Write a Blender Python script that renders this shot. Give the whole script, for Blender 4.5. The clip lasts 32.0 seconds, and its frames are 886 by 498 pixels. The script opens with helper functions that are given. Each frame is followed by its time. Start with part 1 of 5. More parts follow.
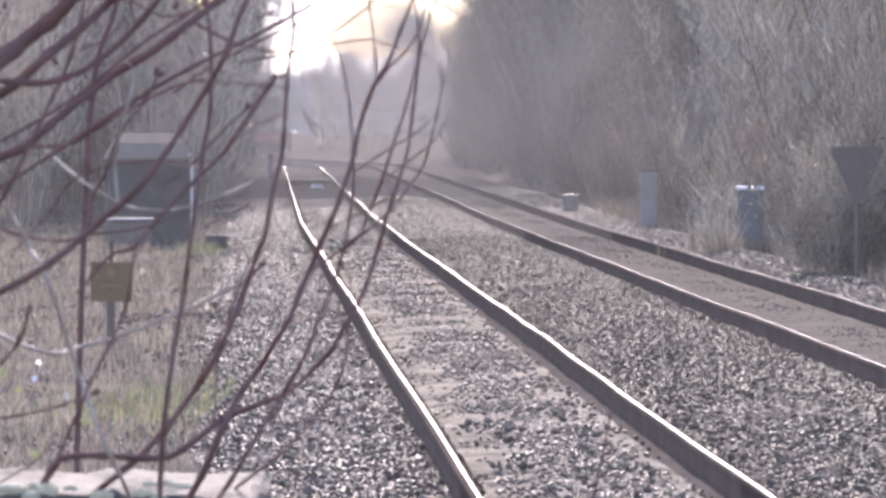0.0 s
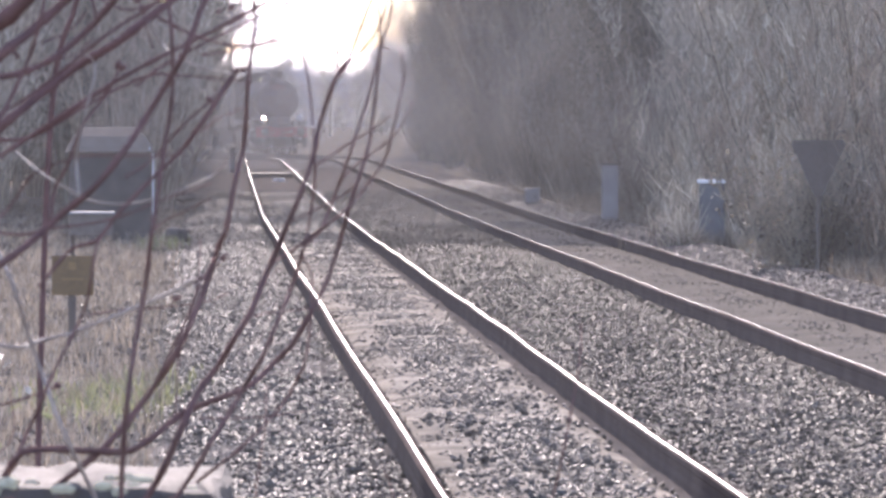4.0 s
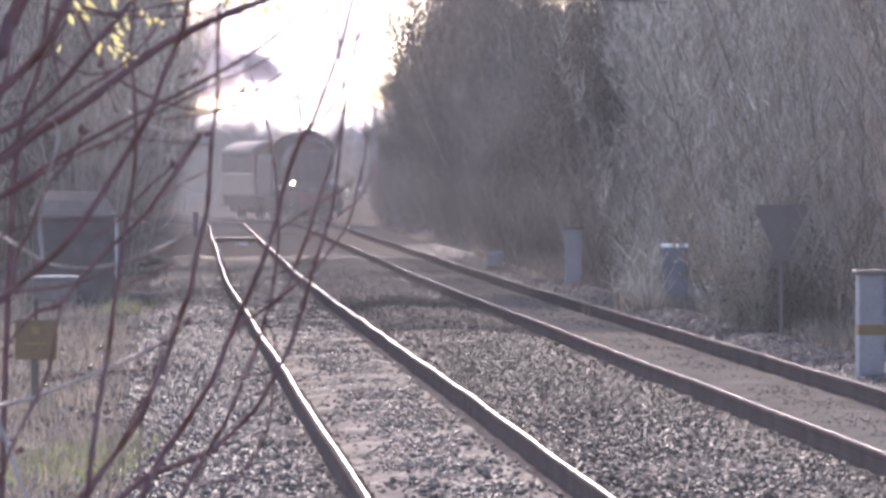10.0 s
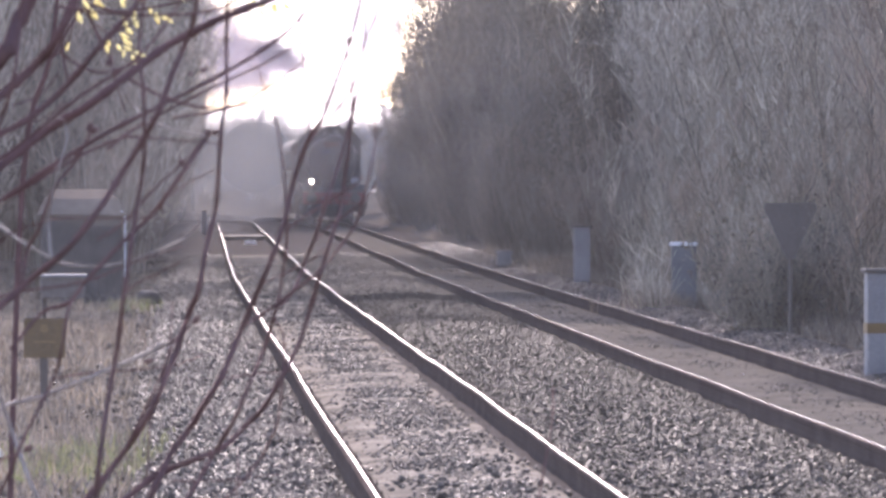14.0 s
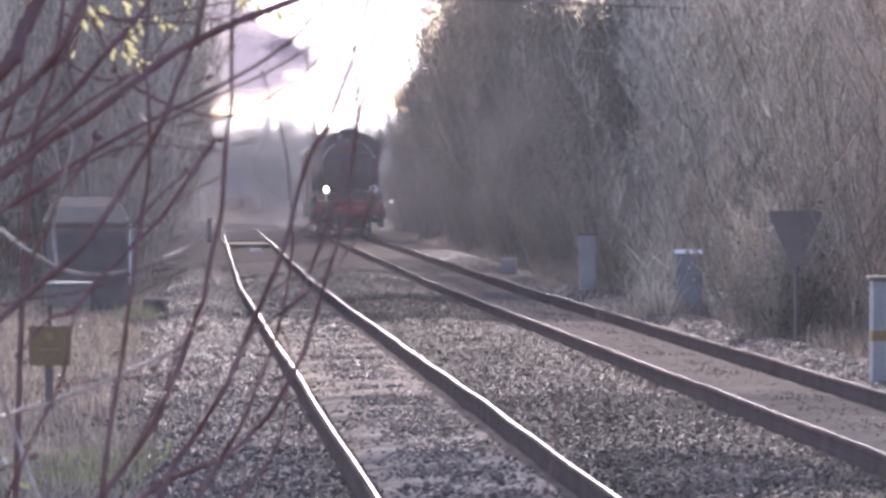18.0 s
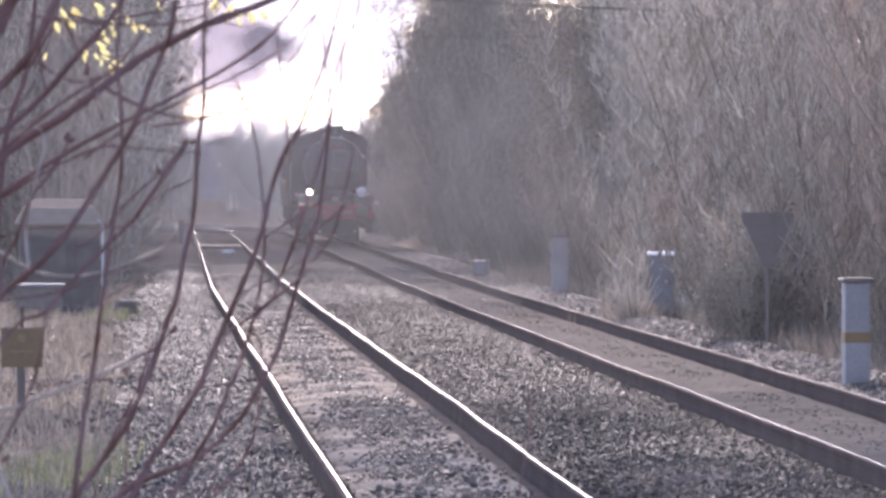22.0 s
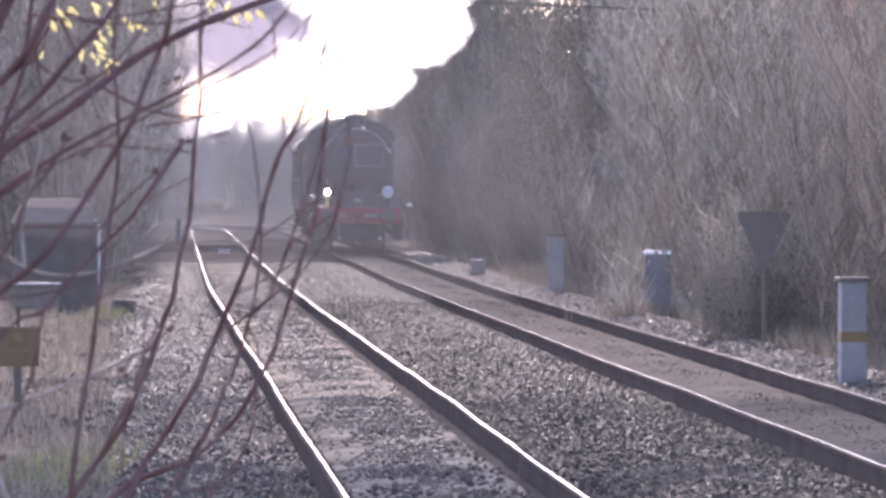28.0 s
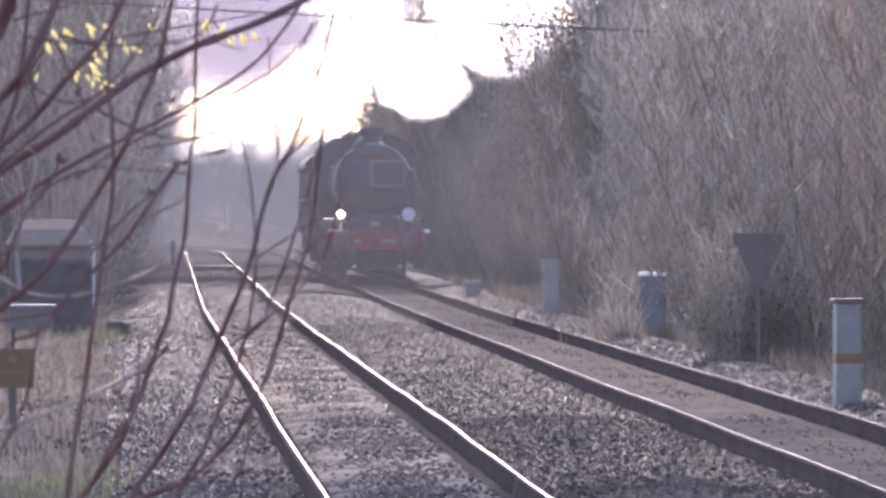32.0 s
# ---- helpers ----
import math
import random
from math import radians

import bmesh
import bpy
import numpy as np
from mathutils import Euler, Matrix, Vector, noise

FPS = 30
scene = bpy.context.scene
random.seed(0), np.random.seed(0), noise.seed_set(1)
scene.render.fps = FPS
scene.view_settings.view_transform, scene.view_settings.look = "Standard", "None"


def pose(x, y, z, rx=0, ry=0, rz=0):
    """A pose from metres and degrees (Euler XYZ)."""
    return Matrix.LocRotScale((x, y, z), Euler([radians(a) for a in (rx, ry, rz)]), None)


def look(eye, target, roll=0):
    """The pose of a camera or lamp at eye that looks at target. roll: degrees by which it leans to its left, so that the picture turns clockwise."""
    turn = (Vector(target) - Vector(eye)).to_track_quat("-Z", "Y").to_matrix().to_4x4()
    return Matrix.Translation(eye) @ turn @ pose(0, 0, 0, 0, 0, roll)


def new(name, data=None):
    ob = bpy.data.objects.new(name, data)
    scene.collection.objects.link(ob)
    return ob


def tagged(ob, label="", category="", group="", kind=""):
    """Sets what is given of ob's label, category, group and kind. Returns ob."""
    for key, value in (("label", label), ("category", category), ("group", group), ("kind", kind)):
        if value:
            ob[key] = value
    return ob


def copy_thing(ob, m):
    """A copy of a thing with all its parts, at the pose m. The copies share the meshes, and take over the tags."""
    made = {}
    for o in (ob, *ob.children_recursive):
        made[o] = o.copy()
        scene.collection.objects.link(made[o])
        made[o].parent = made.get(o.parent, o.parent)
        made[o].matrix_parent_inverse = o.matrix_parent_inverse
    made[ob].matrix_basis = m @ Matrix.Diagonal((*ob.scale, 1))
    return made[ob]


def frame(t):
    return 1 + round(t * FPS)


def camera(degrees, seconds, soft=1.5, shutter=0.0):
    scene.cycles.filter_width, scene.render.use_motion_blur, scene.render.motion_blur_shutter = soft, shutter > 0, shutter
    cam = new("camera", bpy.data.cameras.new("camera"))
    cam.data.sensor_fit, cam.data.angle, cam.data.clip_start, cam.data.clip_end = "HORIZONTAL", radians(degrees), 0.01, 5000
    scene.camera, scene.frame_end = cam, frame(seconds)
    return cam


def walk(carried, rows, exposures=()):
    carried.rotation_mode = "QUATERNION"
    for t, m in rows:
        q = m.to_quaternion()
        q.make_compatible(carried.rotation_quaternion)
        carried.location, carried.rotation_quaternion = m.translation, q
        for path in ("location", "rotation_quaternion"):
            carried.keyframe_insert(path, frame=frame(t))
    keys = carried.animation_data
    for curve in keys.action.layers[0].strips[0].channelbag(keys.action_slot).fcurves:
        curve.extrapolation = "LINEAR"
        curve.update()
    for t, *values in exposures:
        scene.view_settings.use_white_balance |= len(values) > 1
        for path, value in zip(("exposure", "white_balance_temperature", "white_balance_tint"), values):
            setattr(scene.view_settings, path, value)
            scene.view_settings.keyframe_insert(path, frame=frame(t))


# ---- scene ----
# camera: on a tripod, turned a little now and then
EYE = 1.9
cam = camera(8.964, 32.0, soft=3.2)
cam.data.dof.use_dof = True
cam.data.dof.focus_distance = 140.0
cam.data.dof.aperture_fstop = 50.0
AIM = (
    (0, 0.903, -1.215), (0.5, 0.905, -1.215), (1, 0.918, -1.219), (1.5, 0.932, -1.228), (2, 0.923, -1.252),
    (2.5, 0.921, -1.281), (3, 0.870, -1.305), (3.5, 0.684, -1.294), (5.5, 0.272, -0.892), (6, 0.245, -0.620),
    (6.5, 0.202, -0.620), (7, 0.166, -0.646), (7.5, 0.140, -0.655), (8, 0.123, -0.646), (8.5, 0.114, -0.638),
    (9, 0.123, -0.638), (9.5, 0.132, -0.629), (10, 0.140, -0.629), (10.5, 0.158, -0.620), (11, 0.158, -0.638),
    (11.5, 0.175, -0.665), (12, 0.184, -0.682), (12.5, 0.193, -0.665), (13, 0.202, -0.664), (13.5, 0.219, -0.655),
    (14, 0.228, -0.646), (14.5, 0.237, -0.638), (16.5, 0.272, -0.576), (17, 0.272, -0.576), (17.5, 0.281, -0.576),
    (18, 0.281, -0.568), (18.5, 0.272, -0.576), (19, 0.246, -0.576), (19.5, 0.193, -0.568), (20, 0.132, -0.576),
    (20.5, 0.079, -0.568), (21, 0.026, -0.576), (21.5, 0.009, -0.559), (22, 0.000, -0.550), (22.5, -0.009, -0.550),
    (23, 0.000, -0.550), (23.5, 0.000, -0.550), (24, 0.000, -0.550), (24.5, 0.000, -0.550), (25, 0.000, -0.541),
    (25.5, 0.000, -0.541), (27.5, -0.026, -0.559), (28, -0.036, -0.559), (28.5, -0.053, -0.541), (29, -0.070, -0.532),
    (29.5, -0.088, -0.515), (30, -0.096, -0.497), (30.5, -0.096, -0.480), (31, -0.096, -0.454), (31.5, -0.096, -0.392),
    (32, -0.088, -0.340),
)
walk(cam, [(t, pose(0, 0, EYE, 90 + pitch, 0, yaw)) for t, yaw, pitch in AIM], exposures=[(0, 2.22, 6700, 24), (3.5, 2.22, 6700, 24), (5.5, 2.16, 6650, 27), (14, 2.04, 6650, 28), (18, 2.09, 6620, 29), (24, 2.14, 6560, 29), (28, 2.08, 6500, 30), (32, 2.00, 6480, 30)])

# daylight: sun ahead of the camera, a little to the right
SUN_HEIGHT, SUN_TURN = 28.0, -3.0
world = bpy.data.worlds.new("sky")
scene.world = world
world.use_nodes = True
sky = world.node_tree.nodes.new("ShaderNodeTexSky")
sky.sky_type, sky.sun_disc = "NISHITA", False
sky.sun_elevation, sky.sun_rotation = radians(SUN_HEIGHT), radians(SUN_TURN)
sky.dust_density, sky.air_density, sky.ozone_density = 0.5, 0.7, 1.0
back = world.node_tree.nodes["Background"]
back.inputs["Strength"].default_value = 0.15
world.node_tree.links.new(sky.outputs[0], back.inputs["Color"])
sun = new("sun", bpy.data.lights.new("sun", "SUN"))
sun.data.energy, sun.data.angle, sun.data.color = 3.2, radians(0.6), (1.0, 0.95, 0.88)
sun.matrix_world = look((math.sin(radians(SUN_TURN)) * 50, math.cos(radians(SUN_TURN)) * 50, math.tan(radians(SUN_HEIGHT)) * 50), (0, 0, 0))

# ---- materials ----
def material(name, base, rough=0.8, metal=0.0, second=None, scale=8.0, fine=60.0, bump=0.3, depth=0.01, spread=0.5, vary=0.0, island=0.0, through_light=0.0, spec=0.25):
    """A surface with two scales of variation: large stains between two colours, fine grain in tone and relief."""
    m = bpy.data.materials.new(name)
    m.use_nodes = True
    nt = m.node_tree
    n, l = nt.nodes, nt.links
    b = n["Principled BSDF"]
    b.inputs["Roughness"].default_value, b.inputs["Metallic"].default_value = rough, metal
    b.inputs["Specular IOR Level"].default_value = spec
    co = n.new("ShaderNodeTexCoord")
    big = n.new("ShaderNodeTexNoise")
    big.inputs["Scale"].default_value, big.inputs["Detail"].default_value = scale, 5
    small = n.new("ShaderNodeTexNoise")
    small.inputs["Scale"].default_value, small.inputs["Detail"].default_value = fine, 4
    for t in (big, small):
        l.new(co.outputs["Object"], t.inputs["Vector"])
    ramp = n.new("ShaderNodeMapRange")
    ramp.inputs["From Min"].default_value, ramp.inputs["From Max"].default_value = 0.5 - spread / 2, 0.5 + spread / 2
    l.new(big.outputs["Fac"], ramp.inputs["Value"])
    mix = n.new("ShaderNodeMix")
    mix.data_type = "RGBA"
    mix.inputs["A"].default_value = (*base, 1)
    mix.inputs["B"].default_value = (*(second or [c * 0.7 for c in base]), 1)
    l.new(ramp.outputs[0], mix.inputs["Factor"])
    tone = n.new("ShaderNodeMapRange")
    tone.inputs["To Min"].default_value, tone.inputs["To Max"].default_value = 0.7, 1.3
    l.new(small.outputs["Fac"], tone.inputs["Value"])
    hsv = n.new("ShaderNodeHueSaturation")
    l.new(mix.outputs["Result"], hsv.inputs["Color"])
    value = tone.outputs[0]
    for amount, source, socket in ((vary, "ShaderNodeObjectInfo", "Random"), (island, "ShaderNodeNewGeometry", "Random Per Island")):
        if amount:
            src = n.new(source)
            span = n.new("ShaderNodeMapRange")
            span.inputs["To Min"].default_value, span.inputs["To Max"].default_value = 1 - amount, 1 + amount
            l.new(src.outputs[socket], span.inputs["Value"])
            mul = n.new("ShaderNodeMath")
            mul.operation = "MULTIPLY"
            l.new(value, mul.inputs[0])
            l.new(span.outputs[0], mul.inputs[1])
            value = mul.outputs[0]
    l.new(value, hsv.inputs["Value"])
    l.new(hsv.outputs[0], b.inputs["Base Color"])
    if bump:
        bp = n.new("ShaderNodeBump")
        bp.inputs["Strength"].default_value, bp.inputs["Distance"].default_value = bump, depth
        l.new(small.outputs["Fac"], bp.inputs["Height"])
        l.new(bp.outputs[0], b.inputs["Normal"])
    if through_light:
        tr = n.new("ShaderNodeBsdfTranslucent")
        l.new(hsv.outputs[0], tr.inputs["Color"])
        sh = n.new("ShaderNodeMixShader")
        sh.inputs[0].default_value = through_light
        l.new(b.outputs[0], sh.inputs[1])
        l.new(tr.outputs[0], sh.inputs[2])
        l.new(sh.outputs[0], n["Material Output"].inputs["Surface"])
    return m


def glow(name, colour, strength):
    m = bpy.data.materials.new(name)
    m.use_nodes = True
    b = m.node_tree.nodes["Principled BSDF"]
    b.inputs["Base Color"].default_value = (*colour, 1)
    b.inputs["Emission Color"].default_value = (*colour, 1)
    b.inputs["Emission Strength"].default_value = strength
    return m


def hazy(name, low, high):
    """Far wooded distance, its bright haze put in as pale colour and a glow."""
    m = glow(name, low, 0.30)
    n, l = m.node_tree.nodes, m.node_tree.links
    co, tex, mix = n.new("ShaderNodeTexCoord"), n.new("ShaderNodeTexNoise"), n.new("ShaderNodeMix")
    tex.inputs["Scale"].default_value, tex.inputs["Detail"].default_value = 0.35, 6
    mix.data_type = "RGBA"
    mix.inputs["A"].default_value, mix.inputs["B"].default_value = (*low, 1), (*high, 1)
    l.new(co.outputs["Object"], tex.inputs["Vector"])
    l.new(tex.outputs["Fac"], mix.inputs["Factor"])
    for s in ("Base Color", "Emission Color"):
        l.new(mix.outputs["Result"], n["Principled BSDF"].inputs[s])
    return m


def steam(name, colour, density, scale, core=0.35, rim=0.95, ragged=0.5, even=0.7):
    """Backlit vapour: soft-edged, see-through where the puff is thin."""
    m = bpy.data.materials.new(name)
    m.use_nodes = True
    n, l = m.node_tree.nodes, m.node_tree.links
    n.remove(n["Principled BSDF"])
    co, tex = n.new("ShaderNodeTexCoord"), n.new("ShaderNodeTexNoise")
    tex.inputs["Scale"].default_value, tex.inputs["Detail"].default_value = scale, 5
    l.new(co.outputs["Object"], tex.inputs["Vector"])
    span = n.new("ShaderNodeMapRange")
    span.inputs["From Min"].default_value, span.inputs["From Max"].default_value = 0.35, 0.65
    span.inputs["To Min"].default_value, span.inputs["To Max"].default_value = density * even, density
    l.new(tex.outputs["Fac"], span.inputs["Value"])
    # the vapour thins out evenly towards the puff's rim
    flat, far, wave, fade, thin = n.new("ShaderNodeVectorMath"), n.new("ShaderNodeVectorMath"), n.new("ShaderNodeMath"), n.new("ShaderNodeMapRange"), n.new("ShaderNodeMath")
    flat.operation, far.operation, wave.operation, thin.operation = "MULTIPLY", "LENGTH", "MULTIPLY_ADD", "MULTIPLY"
    flat.inputs[1].default_value = (1, 0, 1)
    l.new(co.outputs["Object"], flat.inputs[0])
    l.new(flat.outputs[0], far.inputs[0])
    l.new(tex.outputs["Fac"], wave.inputs[0])
    wave.inputs[1].default_value = ragged
    l.new(far.outputs["Value"], wave.inputs[2])
    fade.interpolation_type = "SMOOTHSTEP"
    fade.inputs["From Min"].default_value, fade.inputs["From Max"].default_value = core + 0.5 * ragged, rim + 0.5 * ragged
    fade.inputs["To Min"].default_value, fade.inputs["To Max"].default_value = 1.0, 0.0
    l.new(wave.outputs[0], fade.inputs["Value"])
    l.new(span.outputs[0], thin.inputs[0])
    l.new(fade.outputs[0], thin.inputs[1])
    d, t, c = n.new("ShaderNodeBsdfDiffuse"), n.new("ShaderNodeBsdfTranslucent"), n.new("ShaderNodeBsdfTransparent")
    for s in (d, t):
        s.inputs["Color"].default_value = (*colour, 1)
    a, b = n.new("ShaderNodeMixShader"), n.new("ShaderNodeMixShader")
    a.inputs[0].default_value = 0.9
    l.new(d.outputs[0], a.inputs[1])
    l.new(t.outputs[0], a.inputs[2])
    l.new(thin.outputs[0], b.inputs[0])
    l.new(c.outputs[0], b.inputs[1])
    l.new(a.outputs[0], b.inputs[2])
    l.new(b.outputs[0], n["Material Output"].inputs["Surface"])
    return m


SOIL = material("soil", (0.17, 0.148, 0.122), 0.95, second=(0.085, 0.076, 0.064), scale=0.6, fine=9, bump=0.6, depth=0.05, spec=0.0)
BALLAST = material("ballast_bed", (0.10, 0.09, 0.085), 0.9, second=(0.06, 0.055, 0.052), scale=1.5, fine=22, bump=1.0, depth=0.05, spec=0.0)
SAND = material("trodden_fines", (0.30, 0.266, 0.22), 0.9, second=(0.10, 0.091, 0.078), scale=1.5, fine=30, bump=0.8, depth=0.03, spread=0.36, spec=0.0)
DARK_SAND = material("oily_fines", (0.135, 0.123, 0.107), 0.9, second=(0.080, 0.075, 0.064), scale=1.6, fine=26, bump=0.8, depth=0.03, spec=0.0)
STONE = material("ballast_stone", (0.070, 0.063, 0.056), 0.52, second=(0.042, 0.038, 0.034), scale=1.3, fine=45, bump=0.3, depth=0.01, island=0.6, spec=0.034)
# ballast stone again, its colour darkened to paint shade between the tracks
SHADED_STONE = material("shaded_ballast_stone", (0.044, 0.041, 0.036), 0.55, second=(0.027, 0.025, 0.022), scale=1.3, fine=45, bump=0.3, depth=0.01, island=0.6, spec=0.024)
LOOSE_STONE = material("loose_ballast_stone", (0.085, 0.077, 0.068), 0.6, second=(0.05, 0.046, 0.041), scale=2.0, fine=9, bump=0.4, depth=0.05, vary=0.6, spec=0.02)
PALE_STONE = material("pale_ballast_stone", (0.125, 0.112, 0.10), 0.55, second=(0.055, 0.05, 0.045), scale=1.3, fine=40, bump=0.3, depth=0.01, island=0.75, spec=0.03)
RAIL_SIDE = material("rusty_rail", (0.085, 0.066, 0.058), 0.95, second=(0.055, 0.043, 0.038), scale=2, fine=50, bump=0.3, depth=0.003, spec=0.0)
RAIL_DULL = material("dull_rail_top", (0.24, 0.21, 0.195), 0.22, 1.0, second=(0.11, 0.095, 0.085), scale=3, fine=120, bump=0.05, depth=0.001)
RAIL_TOP = material("polished_rail", (0.62, 0.60, 0.58), 0.22, 1.0, second=(0.5, 0.48, 0.46), scale=3, fine=120, bump=0.05, depth=0.001)
SLEEPER = material("weathered_sleeper", (0.20, 0.165, 0.15), 0.9, second=(0.13, 0.11, 0.10), scale=4, fine=40, bump=0.6, depth=0.01, vary=0.25)
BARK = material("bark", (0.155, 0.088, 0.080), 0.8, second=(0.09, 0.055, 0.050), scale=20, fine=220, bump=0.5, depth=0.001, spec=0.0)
# bark lightened in colour for the twigs that catch the sun
BARK_SUNLIT = material("sunlit_bark", (0.30, 0.25, 0.21), 0.7, second=(0.18, 0.14, 0.12), scale=20, fine=220, bump=0.4, depth=0.001)
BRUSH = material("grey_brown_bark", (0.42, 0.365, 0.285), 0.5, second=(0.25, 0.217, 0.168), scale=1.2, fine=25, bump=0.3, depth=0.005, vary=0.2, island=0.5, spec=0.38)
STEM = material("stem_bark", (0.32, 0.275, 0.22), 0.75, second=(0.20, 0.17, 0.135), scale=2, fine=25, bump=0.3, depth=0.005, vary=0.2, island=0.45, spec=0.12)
# pale bark, lightened further to paint sunlight on parts of the hedge
SUNLIT_TWIG = material("sunlit_twig_bark", (0.60, 0.525, 0.42), 0.4, second=(0.36, 0.315, 0.25), scale=1.2, fine=25, bump=0.3, depth=0.005, vary=0.2, island=0.55, spec=0.6)
BRUSH_RED = material("red_brown_bark", (0.43, 0.335, 0.265), 0.62, second=(0.25, 0.20, 0.155), scale=1.2, fine=25, bump=0.3, depth=0.005, vary=0.2, island=0.5, spec=0.18)
BRUSH_DARK = material("dark_bark", (0.28, 0.247, 0.197), 0.75, second=(0.18, 0.157, 0.125), scale=0.8, fine=25, bump=0.3, depth=0.005, vary=0.25, island=0.45)
IVY = material("dark_ivy_leaves", (0.15, 0.137, 0.108), 0.8, second=(0.10, 0.092, 0.077), scale=2, fine=20, bump=0.2, vary=0.15, island=0.25, through_light=0.35)
GRASS = material("dry_grass", (0.27, 0.23, 0.18), 0.85, second=(0.13, 0.112, 0.09), scale=1.0, fine=18, bump=0, island=0.55, through_light=0.3)
GREEN = material("green_grass", (0.20, 0.215, 0.10), 0.8, second=(0.15, 0.155, 0.085), scale=3, fine=18, bump=0, island=0.4, through_light=0.35)
CATKIN = material("catkins", (0.90, 0.84, 0.52), 0.6, second=(0.74, 0.66, 0.38), scale=60, fine=900, bump=0.6, depth=0.001, through_light=0.7)
WALL_STONE = material("wall_stone", (0.10, 0.083, 0.07), 0.9, second=(0.065, 0.055, 0.047), scale=9, fine=90, bump=0.8, depth=0.006, vary=0.2)
LICHEN = material("lichen", (0.46, 0.42, 0.29), 0.95, second=(0.32, 0.30, 0.22), scale=40, fine=260, bump=0.8, depth=0.003)
BLACK = material("black_engine_paint", (0.062, 0.058, 0.064), 0.5, second=(0.08, 0.072, 0.075), scale=1.5, fine=14, bump=0.1, depth=0.004, spec=0.22)
SOOT = material("sooty_black_iron", (0.075, 0.07, 0.072), 0.85, second=(0.10, 0.09, 0.088), scale=2, fine=18, bump=0.2, depth=0.005, spec=0.06)
RED = material("red_beam_paint", (0.34, 0.055, 0.068), 0.6, second=(0.26, 0.05, 0.058), scale=3, fine=20, bump=0.1, depth=0.002)
WHITE = material("white_paint", (0.78, 0.78, 0.79), 0.5, second=(0.62, 0.61, 0.61), scale=6, fine=40, bump=0.1, depth=0.001)
STEEL = material("bare_steel", (0.48, 0.47, 0.46), 0.32, 1.0, second=(0.35, 0.33, 0.32), scale=6, fine=50, bump=0.1, depth=0.001)
BRASS = material("brass", (0.75, 0.58, 0.28), 0.25, 1.0, scale=8, fine=60, bump=0.05, depth=0.001)
BLUE = material("blue_reflection_paint", (0.05, 0.06, 0.13), 0.4, second=(0.035, 0.045, 0.09), scale=5, fine=40, bump=0.05, depth=0.001)
COACH_LOW = material("cream_coach_paint", (0.22, 0.188, 0.175), 0.4, second=(0.17, 0.145, 0.135), scale=1.5, fine=20, bump=0.1, depth=0.002)
COACH_HIGH = material("maroon_coach_paint", (0.12, 0.045, 0.045), 0.4, second=(0.085, 0.035, 0.035), scale=1.5, fine=20, bump=0.1, depth=0.002)
COACH_ROOF = material("grey_coach_roof", (0.20, 0.195, 0.195), 0.8, second=(0.15, 0.147, 0.147), scale=1.2, fine=14, bump=0.2, depth=0.004)
CASE = material("grey_blue_plastic", (0.25, 0.24, 0.243), 0.6, second=(0.175, 0.168, 0.172), scale=3, fine=30, bump=0.2, depth=0.002)
TEAL = material("blue_green_steel", (0.15, 0.153, 0.157), 0.6, second=(0.11, 0.112, 0.115), scale=3, fine=30, bump=0.2, depth=0.002)
DARK_STEEL = material("dark_grey_steel", (0.115, 0.10, 0.088), 0.8, second=(0.14, 0.12, 0.105), scale=4, fine=40, bump=0.2, depth=0.002, spec=0.1)
YELLOW = material("faded_yellow_paint", (0.14, 0.088, 0.038), 0.7, second=(0.10, 0.066, 0.032), scale=5, fine=50, bump=0.2, depth=0.001)
OCHRE = material("ochre_band", (0.20, 0.125, 0.05), 0.6, scale=5, fine=50, bump=0.1, depth=0.001)
WOOD = material("grey_timber", (0.11, 0.088, 0.075), 0.9, second=(0.07, 0.057, 0.05), scale=5, fine=50, bump=0.5, depth=0.004)
HUT = material("dark_creosoted_boards", (0.165, 0.14, 0.122), 0.9, second=(0.115, 0.098, 0.086), scale=4, fine=30, bump=0.4, depth=0.004, spec=0.05)
ROOF_FELT = material("brown_roof_felt", (0.22, 0.18, 0.145), 0.9, second=(0.16, 0.13, 0.105), scale=4, fine=30, bump=0.4, depth=0.004, spec=0.0)
GLASS = material("dark_window_glass", (0.03, 0.032, 0.036), 0.08, second=(0.045, 0.045, 0.05), scale=2, fine=9, bump=0.0)
# haze is painted into the hill's colour, which also glows
HAZY_HILL = hazy("painted_haze_distance", (0.14, 0.14, 0.16), (0.19, 0.185, 0.205))
LAMP_ON = glow("lit_lamp", (1.0, 0.90, 0.62), 30.0)
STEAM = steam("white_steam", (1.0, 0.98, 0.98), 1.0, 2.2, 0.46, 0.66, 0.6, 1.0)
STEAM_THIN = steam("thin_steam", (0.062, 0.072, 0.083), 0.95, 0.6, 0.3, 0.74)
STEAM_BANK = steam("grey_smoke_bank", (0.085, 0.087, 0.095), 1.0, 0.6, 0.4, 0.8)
# surfaces of the unseen palls that are added to cast shade
SHADE_PALL = steam("shade_caster_grey", (0.75, 0.74, 0.75), 0.55, 0.6, 0.5, 1.0)
SHADE_PALL_THICK = steam("shade_caster_thick", (0.75, 0.74, 0.75), 0.8, 0.6, 0.5, 1.0)
SHADE_HIGH = steam("shade_caster_thin", (0.75, 0.74, 0.75), 0.42, 0.6, 0.4, 1.0)
# mauve-grey colour that paints shading beside the white plume
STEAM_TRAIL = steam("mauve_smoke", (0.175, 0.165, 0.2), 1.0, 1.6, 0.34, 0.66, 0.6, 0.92)
